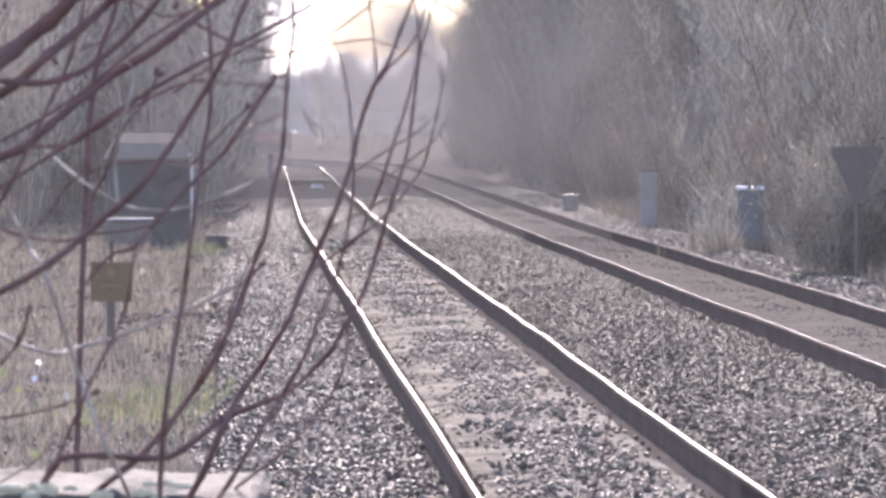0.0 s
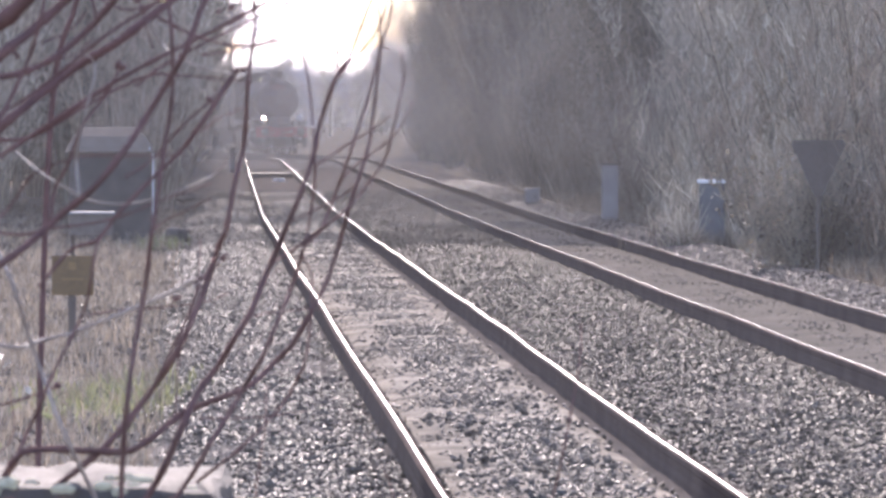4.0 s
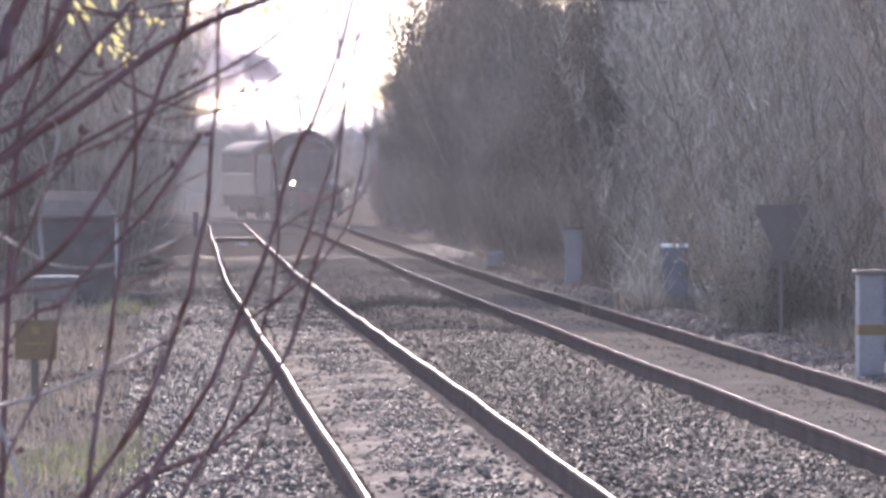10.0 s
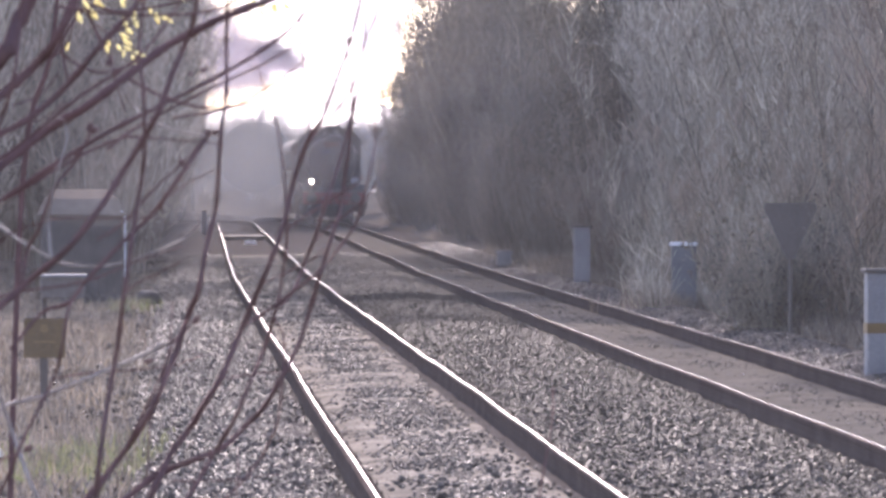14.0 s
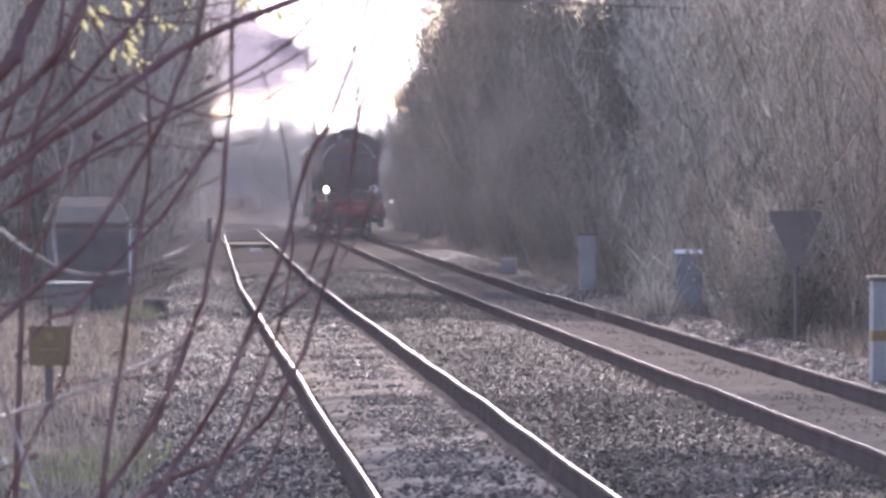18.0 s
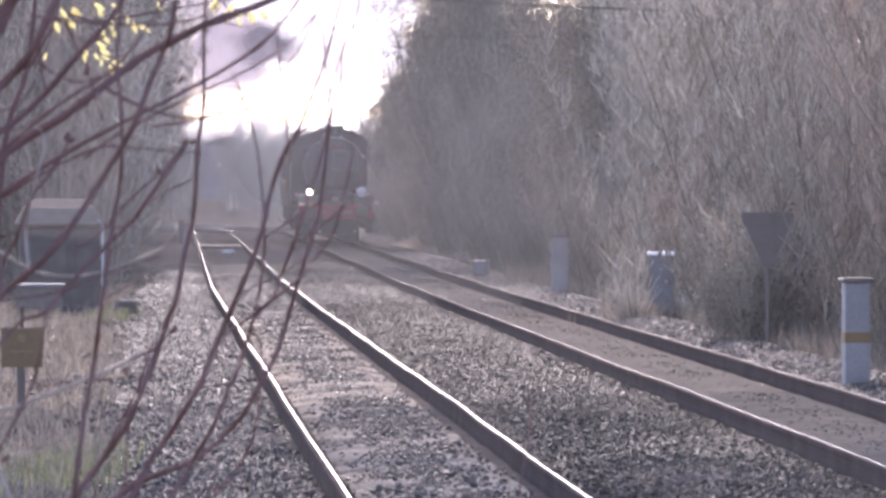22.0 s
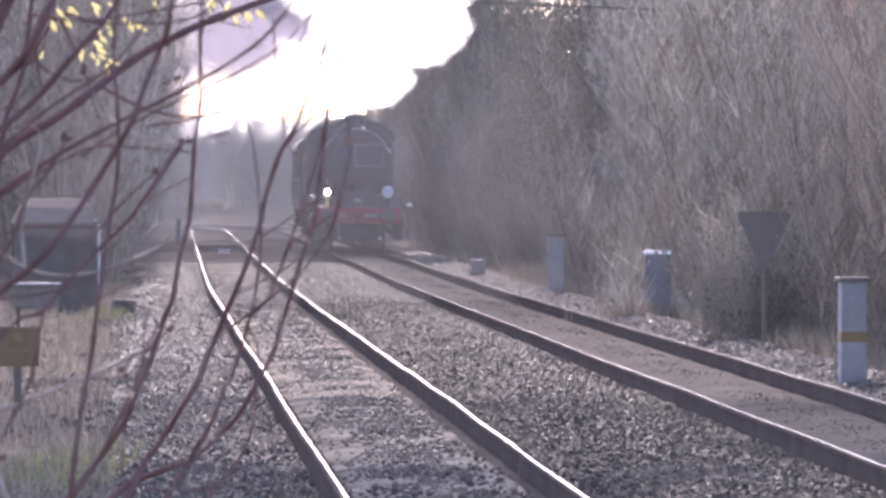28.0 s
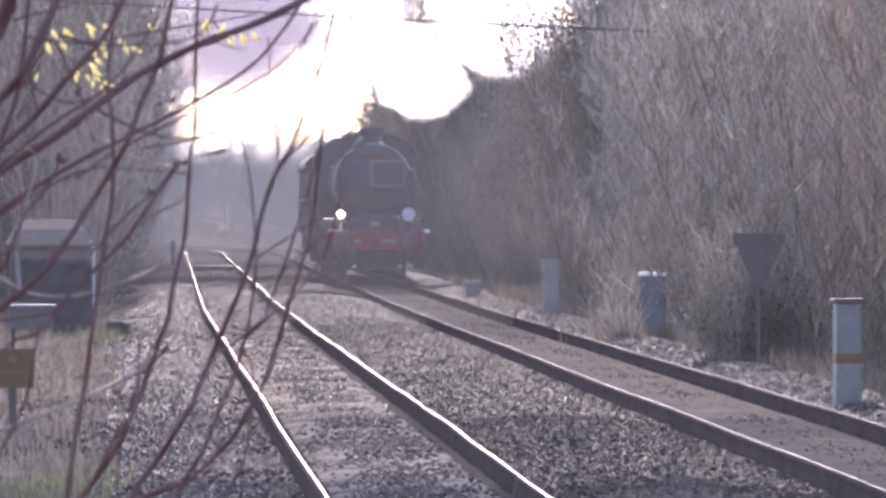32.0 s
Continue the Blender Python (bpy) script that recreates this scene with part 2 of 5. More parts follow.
# grey of the added sheets that imitate haze in the air
STEAM_WISP = steam("thin_haze_sheet", (0.080, 0.085, 0.090), 0.33, 0.8, 0.1, 0.66)
# darker mauve that paints the plume's shaded fold
STEAM_SHADE = steam("painted_shade_smoke", (0.15, 0.14, 0.172), 1.0, 2.0, 0.2, 0.64, 0.8, 0.95)
# grey of the near sheet that imitates glare in the lens
GLARE_VEIL = steam("lens_glare_sheet", (0.080, 0.082, 0.088), 0.10, 0.5, 0.5, 0.68, 0.2, 0.8)
STEAM_FAR = steam("far_haze_sheet", (0.080, 0.083, 0.090), 0.5, 0.8, 0.2, 0.68)


# ---- building helpers ----
class Shape:
    """Collects faces of one mesh."""

    def __init__(self):
        self.v, self.f = [], []

    def add(self, verts, faces, m=None):
        k = len(self.v)
        self.v += [tuple(m @ Vector(p)) for p in verts] if m else [tuple(p) for p in verts]
        self.f += [tuple(i + k for i in f) for f in faces]
        return self

    def box(self, x0, x1, y0, y1, z0, z1, c=0.0, m=None):
        """A box whose upright edges and top are chamfered by c."""
        if c <= 0:
            v = [(x, y, z) for z in (z0, z1) for x, y in ((x0, y0), (x1, y0), (x1, y1), (x0, y1))]
            return self.add(v, [(3, 2, 1, 0), (4, 5, 6, 7)] + [(i, (i + 1) % 4, (i + 1) % 4 + 4, i + 4) for i in range(4)], m)
        rings = []
        for z, k in ((z0, 0.5), (z0 + c * 0.5, 0), (z1 - c, 0), (z1, 1)):
            i, e = c * k, c
            a0, a1, b0, b1 = x0 + i, x1 - i, y0 + i, y1 - i
            rings.append([(a0 + e, b0, z), (a1 - e, b0, z), (a1, b0 + e, z), (a1, b1 - e, z), (a1 - e, b1, z), (a0 + e, b1, z), (a0, b1 - e, z), (a0, b0 + e, z)])
        return self.rings(rings, m=m)

    def rings(self, rings, caps=True, closed=True, m=None):
        """Skin over rings of equal point count."""
        n = len(rings[0])
        f = []
        for r in range(len(rings) - 1):
            for i in range(n if closed else n - 1):
                j = (i + 1) % n
                f.append((r * n + i, r * n + j, (r + 1) * n + j, (r + 1) * n + i))
        if caps:
            f += [tuple(reversed(range(n))), tuple(range((len(rings) - 1) * n, len(rings) * n))]
        return self.add([p for r in rings for p in r], f, m)

    def turned(self, profile, sides=20, m=None, part=(0, 2 * math.pi)):
        """Turned about z: profile of (radius, z)."""
        return self.rings([[(r * math.cos(a), r * math.sin(a), z) for a in [2 * math.pi * i / sides for i in range(sides)]] for r, z in profile], m=m)

    def tube(self, pts, radii, sides=6):
        pts = [Vector(p) for p in pts]
        rings = []
        for i, p in enumerate(pts):
            d = (pts[min(i + 1, len(pts) - 1)] - pts[max(i - 1, 0)]).normalized()
            u = d.cross(Vector((0.31, 0.87, 0.38))).normalized()
            w = d.cross(u)
            r = radii[i] if isinstance(radii, (list, tuple)) else radii
            rings.append([p + r * (math.cos(2 * math.pi * k / sides) * u + math.sin(2 * math.pi * k / sides) * w) for k in range(sides)])
        return self.rings(rings)

    def mesh(self, name, mat, smooth=False):
        me = bpy.data.meshes.new(name)
        me.from_pydata(self.v, [], self.f)
        me.materials.append(mat)
        if smooth:
            me.polygons.foreach_set("use_smooth", [True] * len(me.polygons))
        me.update()
        return me

    def top(self, name, mat, at=None, smooth=False):
        ob = new(name, self.mesh(name, mat, smooth))
        if at is not None:
            ob.matrix_basis = at
        return ob

    def part(self, name, mat, parent, label="", smooth=False, at=None):
        ob = self.top(name, mat, at, smooth)
        ob.parent = parent
        if label:
            ob["label"] = label
        return ob


def array_mesh(name, verts, faces, mats, smooth=False, slots=None):
    """A mesh straight from arrays of triangles or quads."""
    me = bpy.data.meshes.new(name)
    nv, nf, k = len(verts), len(faces), faces.shape[1]
    me.vertices.add(nv)
    me.vertices.foreach_set("co", np.asarray(verts, np.float32).ravel())
    me.loops.add(nf * k)
    me.loops.foreach_set("vertex_index", np.asarray(faces, np.int32).ravel())
    me.polygons.add(nf)
    me.polygons.foreach_set("loop_start", np.arange(0, nf * k, k, dtype=np.int32))
    if slots is not None:
        me.polygons.foreach_set("material_index", np.asarray(slots, np.int32))
    if smooth:
        me.polygons.foreach_set("use_smooth", np.ones(nf, bool))
    for m in mats if isinstance(mats, (list, tuple)) else [mats]:
        me.materials.append(m)
    me.update(calc_edges=True)
    return me


def smooth_line(pts, steps=5):
    """A Catmull-Rom line through a few points."""
    p = [np.array(q, float) for q in pts]
    p = [2 * p[0] - p[1]] + p + [2 * p[-1] - p[-2]]
    out = []
    for i in range(1, len(p) - 2):
        for k in range(steps):
            t = k / steps
            out.append(0.5 * (2 * p[i] + (p[i + 1] - p[i - 1]) * t + (2 * p[i - 1] - 5 * p[i] + 4 * p[i + 1] - p[i + 2]) * t * t + (3 * p[i] - p[i - 1] - 3 * p[i + 1] + p[i + 2]) * t ** 3))
    return out + [p[-2]]


# ---- the line of the tracks ----
LEAN = ((-100, 0.0525), (100, 0.0525), (115, 0.0465), (236, 0.0465), (246, 0.083), (258, 0.185), (300, 0.19), (420, 0.30), (900, 0.30))
STEP = np.arange(-100.0, 900.0, 0.5)
RATE = np.interp(STEP, [a for a, b in LEAN], [b for a, b in LEAN])
LINE = 7.25 - np.concatenate([[0], np.cumsum((RATE[1:] + RATE[:-1]) / 2 * 0.5)])
SPACING, HALF = 3.83, 0.753


def line_x(y):
    """Middle of the near track (the one without the train) at the distance y."""
    return np.interp(y, STEP, LINE)


def rise(y):
    """Height of the rail tops: the line climbs gently away from the camera."""
    return 0.0016 * np.clip(y - 20.0, 0, 480)


def track_point(y, off, z=0.0):
    """A point beside the near track's middle, square to the line."""
    s = -np.interp(y, STEP, RATE)
    k = 1 / np.sqrt(1 + s * s)
    return np.array((line_x(y) + off * k, y - off * s * k, rise(y) + z))


def ground_z(x, y):
    """Ground beside the ballast."""
    off = x - line_x(y)
    bank = np.clip((off - 6.3) / 6.0, 0, 1) * 0.9 + np.clip((-off - 4.0) / 6.0, 0, 1) * 0.3
    return rise(y) - 0.26 + bank + 0.05 * np.sin(x * 1.3 + y * 0.21) + 0.03 * np.sin(x * 2.9 - y * 0.5)


# ---- ground, ballast and tracks ----
def grid_sheet(name, xs, ys, height, mat):
    gx, gy = np.meshgrid(xs, ys)
    v = np.stack([gx, gy, height(gx, gy)], -1).reshape(-1, 3)
    n = len(xs)
    i = (np.arange(len(ys) - 1)[:, None] * n + np.arange(n - 1)[None, :]).ravel()
    return new(name, array_mesh(name, v, np.stack([i, i + 1, i + 1 + n, i + n], -1), mat, True))


def strip(name, offs, y0, y1, step, heights, mat, rough=0.0):
    """A sheet that follows the line: offsets across it with their heights under the rail top."""
    ys = np.arange(y0, y1 + step / 2, step)
    rng = np.random.default_rng(5)
    v = []
    for y in ys:
        for o, h in zip(offs, heights):
            v.append(track_point(y, o, h + rng.normal(0, rough)))
    n = len(offs)
    i = (np.arange(len(ys) - 1)[:, None] * n + np.arange(n - 1)[None, :]).ravel()
    return new(name, array_mesh(name, np.array(v), np.stack([i, i + 1, i + 1 + n, i + n], -1), mat, True))


xs = np.concatenate([np.linspace(-1500, -60, 14), np.linspace(-50, 40, 91), np.linspace(50, 1500, 14)])
ys = np.concatenate([np.linspace(-300, 0, 8), np.linspace(5, 300, 119), np.linspace(320, 600, 15), np.linspace(700, 4500, 14)])
ground = grid_sheet("ground", xs, ys, lambda x, y: ground_z(x, np.clip(y, -99, 899)) - np.where((x - line_x(np.clip(y, -99, 899)) > -1.9) & (x - line_x(np.clip(y, -99, 899)) < 6.2), 0.25, 0), SOIL)
tagged(ground, "brown trackside soil with dead grass", "ground", kind="structure")

OFFS = (-2.75, -2.3, -1.9, -1.4, -0.95, -0.55, 0.0, 0.55, 0.95, 1.35, 1.95, 2.5, 2.9, 3.3, 3.83, 4.35, 4.75, 5.25, 5.75, 6.2, 6.6)
LOWS = (-0.42, -0.30, -0.17, -0.135, -0.175, -0.17, -0.14, -0.17, -0.18, -0.14, -0.11, -0.13, -0.18, -0.16, -0.125, -0.16, -0.18, -0.10, -0.06, -0.16, -0.42)
ballast = strip("ballast_bed", OFFS, -90, 424, 1.0, LOWS, BALLAST, 0.008)
tagged(ballast, "grey crushed-stone ballast bed under two tracks", "ballast", kind="structure")
fines = strip("track_fines", (3.22, 3.4, 3.83, 4.26, 4.44), -88, 415, 1.0, (-0.140, -0.098, -0.088, -0.098, -0.140), DARK_SAND, 0.0025)
tagged(fines, "pale sandy fines filling the space between the rails", "ballast", kind="structure")
# stops at 148 m, where the darker bed stands in for shade
fines_near = strip("track_fines_near", (-0.60, -0.42, 0.0, 0.42, 0.60), -88, 148, 1.0, (-0.156, -0.131, -0.120, -0.131, -0.156), SAND, 0.006)
tagged(fines_near, "pale sandy fines and stones between worn rails", "ballast", kind="structure")

FOOT = ((-0.032, -0.175), (0.032, -0.175), (0.030, -0.13), (0.024, -0.10), (0.024, -0.05), (0.034, -0.036), (0.034, -0.004), (0.02, 0.001), (-0.02, 0.001), (-0.034, -0.004), (-0.034, -0.036), (-0.024, -0.05), (-0.024, -0.10), (-0.030, -0.13))
HEAD = ((-0.034, -0.003), (0.034, -0.003), (0.032, 0.003), (0.015, 0.005), (-0.015, 0.005), (-0.032, 0.003))


def rail(track_off, side, worn):
    rng = random.Random(int(track_off * 100 + side * 7) + 50)
    wob = [(rng.uniform(6, 40), rng.uniform(0, 6.3), rng.uniform(0.001, 0.0055)) for _ in range(5)]
    off = track_off + side * HALF
    body, head = [], []
    y = -90.0
    while y < 422:
        dz = sum(a * math.sin(2 * math.pi * y / w + p) for w, p, a in wob)
        dx = sum(a * 0.7 * math.sin(2 * math.pi * y / (w * 1.3) + p * 2) for w, p, a in wob)
        body.append([track_point(y, off + dx + a, dz + b) for a, b in FOOT])
        head.append([track_point(y, off + dx + a * worn - 0.006 * side, dz + b) for a, b in HEAD])
        y += 1.0 if y < 120 else 2.0 if y < 260 else 6.0
    ob = Shape().rings(body).top("rail", RAIL_SIDE)
    Shape().rings(head).part("rail_head", RAIL_TOP if track_off == 0 else RAIL_DULL, ob, "bright wheel-polished running surface", smooth=True)
    return tagged(ob, "rusty steel running rail with a shiny worn top", "rail", "rails of the two tracks")


near_track = new("near_track")
tagged(near_track, "weathered timber sleepers under the near rails", "sleepers", kind="structure")
SLEEPER_MESH = Shape().box(-1.28, 1.28, -0.125, 0.125, -0.33, -0.188, 0.012).mesh("sleeper", SLEEPER)
for k in range(125):
    y = 26.5 + 0.70 * k
    ob = new("sleeper", SLEEPER_MESH)
    ob.parent = near_track
    ob.matrix_basis = Matrix.Translation(Vector(track_point(y, 0.0))) @ Matrix.Rotation(0.0525 + 0.01 * math.sin(k * 2.3), 4, "Z")
for off in (0.0, SPACING):
    for side in (-1, 1):
        rail(off, side, 0.30 if off == 0 else 0.14)


def stones(name, area, count, size, seed, mat):
    """Loose crushed stones: area gives (distance, offset, height) for each."""
    rng = np.random.default_rng(seed)
    base = np.array([(1, 0, 0.1), (-0.8, 0.25, 0), (0.1, 1, -0.1), (-0.1, -0.9, 0.1), (0.2, 0.1, 0.85), (-0.1, 0, -0.9)])
    tri = np.array([(0, 2, 4), (2, 1, 4), (1, 3, 4), (3, 0, 4), (2, 0, 5), (1, 2, 5), (3, 1, 5), (0, 3, 5)])
    y, off, h = area(rng, count)
    s = -np.interp(y, STEP, RATE)
    k = 1 / np.sqrt(1 + s * s)
    c = np.stack([line_x(y) + off * k, y - off * s * k, rise(y) + h], -1)
    q = rng.normal(size=(count, 4))
    q /= np.linalg.norm(q, axis=1)[:, None]
    w, x, yy, z = q.T
    rot = np.stack([1 - 2 * (yy * yy + z * z), 2 * (x * yy - z * w), 2 * (x * z + yy * w), 2 * (x * yy + z * w), 1 - 2 * (x * x + z * z), 2 * (yy * z - x * w), 2 * (x * z - yy * w), 2 * (yy * z + x * w), 1 - 2 * (x * x + yy * yy)], -1).reshape(-1, 3, 3)
    r = size * rng.uniform(0.55, 1.25, (count, 1, 1)) * (1 + np.clip((y[:, None, None] - 60) / 120, 0, 1))
    p = base[None] * rng.uniform(0.65, 1.2, (count, 6, 1)) * r
    v = (np.einsum("nij,nkj->nki", rot, p) + c[:, None, :]).reshape(-1, 3)
    f = (tri[None] + 6 * np.arange(count)[:, None, None]).reshape(-1, 3)
    ob = new(name, array_mesh(name, v, f, mat))
    return tagged(ob, kind="stuff", category="ballast")


def across(o0, o1, y0, y1, power=1.6):
    def area(rng, n):
        y = y0 + (y1 - y0) * rng.random(n) ** power
        off = rng.uniform(o0, o1, n)
        return y, off, np.interp(off, OFFS, LOWS) + 0.005
    return area


def edge_scatter(rng, n):
    """The track's outer shoulder, thinning into the verge."""
    y = 27 + 123 * rng.random(n) ** 1.6
    off = -0.80 - 1.5 * rng.random(n) - np.abs(rng.normal(0, 0.35, n)) * (rng.random(n) < 0.35)
    bed = np.interp(off, OFFS, LOWS)
    return y, off, np.maximum(bed, ground_z(line_x(y) + off, y) - rise(y)) + 0.004


FLOOR = {0.0: (-0.156, -0.131, -0.120, -0.131, -0.156), SPACING: (-0.140, -0.098, -0.088, -0.098, -0.140)}


def bunched(mid, half, y0, y1):
    """Stones gathered in patches between the rails."""
    def area(rng, n):
        y = y0 + (y1 - y0) * rng.random(n) ** 1.5
        off = mid + np.clip(rng.normal(0.05, 0.20, n), -half, half)
        keep = np.sin(y * 1.9) + 0.8 * np.sin(y * 0.73 + 1) + rng.normal(0, 0.7, n) > -0.2
        off = np.where(keep, off, mid + rng.uniform(-half, half, n))
        low = np.interp(off - mid, (-0.6, -0.42, 0.0, 0.42, 0.6), FLOOR[mid])
        return y, off, np.where(keep, low + 0.004, low - 0.004)
    return area


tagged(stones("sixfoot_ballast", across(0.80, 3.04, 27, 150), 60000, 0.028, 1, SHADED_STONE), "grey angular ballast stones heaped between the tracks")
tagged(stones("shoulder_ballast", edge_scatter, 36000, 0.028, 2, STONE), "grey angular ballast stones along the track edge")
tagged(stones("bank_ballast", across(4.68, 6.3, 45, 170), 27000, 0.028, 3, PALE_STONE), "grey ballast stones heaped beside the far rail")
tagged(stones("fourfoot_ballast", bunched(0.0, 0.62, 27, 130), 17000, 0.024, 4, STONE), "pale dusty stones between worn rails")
tagged(stones("fines_pebbles", bunched(SPACING, 0.55, 40, 140), 2600, 0.017, 6, STONE), "dark loose pebbles on pale fines")


def verge_litter(rng, n):
    y, off = 34 + 90 * rng.random(n) ** 1.5, rng.uniform(-9.5, -2.3, n)
    return y, off, ground_z(line_x(y) + off, y) - rise(y) + 0.012


tagged(stones("dark_litter", verge_litter, 9000, 0.024, 9, STONE), "dark crumbs of earth and stone on the verge")
tagged(stones("verge_litter", verge_litter, 9000, 0.022, 8, PALE_STONE), "pale stones and litter strewn on the verge")


def far_hill():
    """A wooded rise far beyond the bend, its outline broken by tree tops."""
    xs = np.linspace(-160, 160, 640)
    top = 9.9 + 0.8 * np.sin(xs * 0.035 + 0.6) + 0.4 * np.sin(xs * 0.13) + np.array([0.9 * noise.noise(Vector((x * 0.16, 3.1, 0))) + 0.5 * noise.noise(Vector((x * 0.6, 7.3, 0))) + 0.22 * noise.noise(Vector((x * 1.7, 1.9, 0))) for x in xs])
    rows = [(560.0, -2.0, 0.0), (566.0, 0.0, 0.55), (572.0, 0.0, 0.85), (580.0, 0.0, 1.0), (620.0, 0.0, 0.7)]
    v = np.concatenate([np.stack([xs, np.full_like(xs, y), base + top * k], -1) for y, base, k in rows])
    i = (np.arange(len(rows) - 1)[:, None] * 640 + np.arange(639)[None, :]).ravel()
    return tagged(new("backdrop_hill", array_mesh("backdrop_hill", v, np.stack([i, i + 1, i + 641, i + 640], -1), HAZY_HILL, True)), "wooded hill in the distance with haze painted in", "hill", kind="structure")


far_hill()


# ---- shrubs and trees ----
def tubes(lines, sides=3):
    """Many tapered twigs in one mesh: each line is (points n x 3, radius at foot, radius at tip)."""
    vs, fs, k = [], [], 0
    ang = np.arange(sides) * 2 * np.pi / sides
    for pts, r0, r1 in lines:
        n = len(pts)
        d = np.gradient(pts, axis=0)
        d /= np.linalg.norm(d, axis=1)[:, None] + 1e-9
        u = np.cross(d, (0.31, 0.87, 0.38))
        u /= np.linalg.norm(u, axis=1)[:, None] + 1e-9
        w = np.cross(d, u)
        r = np.linspace(r0, r1, n)[:, None, None]
        vs.append((pts[:, None, :] + r * (np.cos(ang)[None, :, None] * u[:, None, :] + np.sin(ang)[None, :, None] * w[:, None, :])).reshape(-1, 3))
        i = (np.arange(n - 1)[:, None] * sides + np.arange(sides)[None, :])
        j = (np.arange(n - 1)[:, None] * sides + (np.arange(sides)[None, :] + 1) % sides)
        fs.append(np.stack([i, j, j + sides, i + sides], -1).reshape(-1, 4) + k)
        k += n * sides
    return np.concatenate(vs), np.concatenate(fs)


def grow(rng, start, way, length, n, bend):
    """A wandering twig."""
    p, d, out = np.array(start, float), np.array(way, float), []
    d /= np.linalg.norm(d)
    for i in range(n):
        out.append(p.copy())
        p = p + d * length / (n - 1)
        d = d + rng.normal(0, bend, 3) + np.array((0, 0, 0.05))
        d /= np.linalg.norm(d)
    return np.array(out)


def shrub(seed, height, stems, spread, mat, thick=0.035, branches=9, twigs=7, trunk=False, leaves=0):
    """Bare deciduous growth: stems, side branches and fine twigs."""
    rng = np.random.default_rng(seed)
    wood, fine = [], []
    for s in range(stems):
        a = rng.uniform(0, 2 * np.pi)
        foot = np.array((math.cos(a), math.sin(a), 0)) * rng.uniform(0, 0.12 if trunk else 0.35)
        lean = spread * rng.uniform(0.2, 1.0)
        way = (math.cos(a) * lean, math.sin(a) * lean, 1)
        H = height * rng.uniform(0.6, 1.0)
        st = grow(rng, foot - (0, 0, 0.3), way, H, 8, 0.07)
        wood.append((st, thick * rng.uniform(0.6, 1.1), 0.006))
        for b in range(branches):
            t = rng.uniform(0.12, 0.97)
            q = st[int(t * 7)] + (st[min(int(t * 7) + 1, 7)] - st[int(t * 7)]) * (t * 7 % 1)
            aa = rng.uniform(0, 2 * np.pi)
            br = grow(rng, q, (math.cos(aa), math.sin(aa), rng.uniform(1.0, 3.2)), H * rng.uniform(0.16, 0.36) * (1.15 - 0.5 * t), 5, 0.16)
            wood.append((br, 0.011, 0.004))
            for k in range(twigs):
                q = br[rng.integers(1, 5)]
                ab = rng.uniform(0, 2 * np.pi)
                fine.append((grow(rng, q, (math.cos(ab), math.sin(ab), rng.uniform(0.6, 3.0)), rng.uniform(0.2, 0.6), 3, 0.25), 0.0058, 0.003))
    ob = new("shrub")
    if leaves:
        # evergreen ivy and old leaves hung through the crown
        src = [l[0] for l in fine]
        c = np.array([src[i][rng.integers(0, 3)] for i in rng.integers(0, len(src), leaves)]) + rng.normal(0, 0.16, (leaves, 3))
        a, b = rng.normal(size=(leaves, 3)), rng.normal(size=(leaves, 3))
        a /= np.linalg.norm(a, axis=1)[:, None]
        b -= a * (a * b).sum(1)[:, None]
        b /= np.linalg.norm(b, axis=1)[:, None]
        s = rng.uniform(0.022, 0.052, (leaves, 1))
        v = np.stack([c - a * s, c + b * s * 0.6, c + a * s * 1.2, c - b * s * 0.6], 1).reshape(-1, 3)
        lv = new("leaves", array_mesh("leaves", v, np.arange(leaves * 4).reshape(-1, 4), IVY))
        lv.parent = ob
        tagged(lv, "dull grey-green ivy leaves", kind="stuff")
    ob.empty_display_size = 0.2
    for nm, ls in (("trunk", wood), ("crown", fine)):
        v, f = tubes(ls)
        c = new(nm, array_mesh(nm, v, f, STEM if nm == "trunk" and mat in (BRUSH, BRUSH_RED, SUNLIT_TWIG) else mat))
        c.parent = ob
    return ob


def plant(kinds, place, label, group, rng, tilt=4, name=""):
    x, y = place
    src = kinds[rng.randrange(len(kinds))]
    m = Matrix.Translation((x, y, float(ground_z(x, y)))) @ Euler((radians(rng.uniform(-tilt, tilt)), radians(rng.uniform(-tilt, tilt)), rng.uniform(0, 6.28))).to_matrix().to_4x4()
    if not src.get("used"):
        src["used"], src.matrix_basis = 1, m
        ob = src
    else:
        ob = copy_thing(src, m)
    return tagged(ob, label, "shrub", group)


HEDGE = [shrub(11 + i, (6.4, 7.0, 7.6, 8.2)[i], (17, 18, 16, 15)[i], 0.36, (BRUSH, BRUSH_RED, BRUSH, BRUSH_RED)[i], 0.024, 11, 12) for i in range(4)]
PALE_HEDGE = [shrub(121 + i, (6.6, 7.2, 7.8)[i], 20, 0.30, SUNLIT_TWIG, 0.020, 11, 12) for i in range(3)]
RISING = [shrub(95 + i, (5.6, 6.3)[i], 16, 0.36, BRUSH_DARK, 0.03, 12, 10, leaves=3000) for i in range(2)]
MID = [shrub(91 + i, (4.0, 4.7)[i], 17, 0.36, BRUSH_DARK, 0.022, 10, 9) for i in range(2)]
DARK = [shrub(71 + i, (7.0, 9.0, 10.5)[i], (16, 15, 13)[i], 0.34, BRUSH_DARK, 0.05, 14, 9, leaves=13000) for i in range(3)]
DARK_LOW = [shrub(37 + i, (2.6, 3.3)[i], 22, 0.6, BRUSH_DARK, 0.02, 8, 6) for i in range(2)]
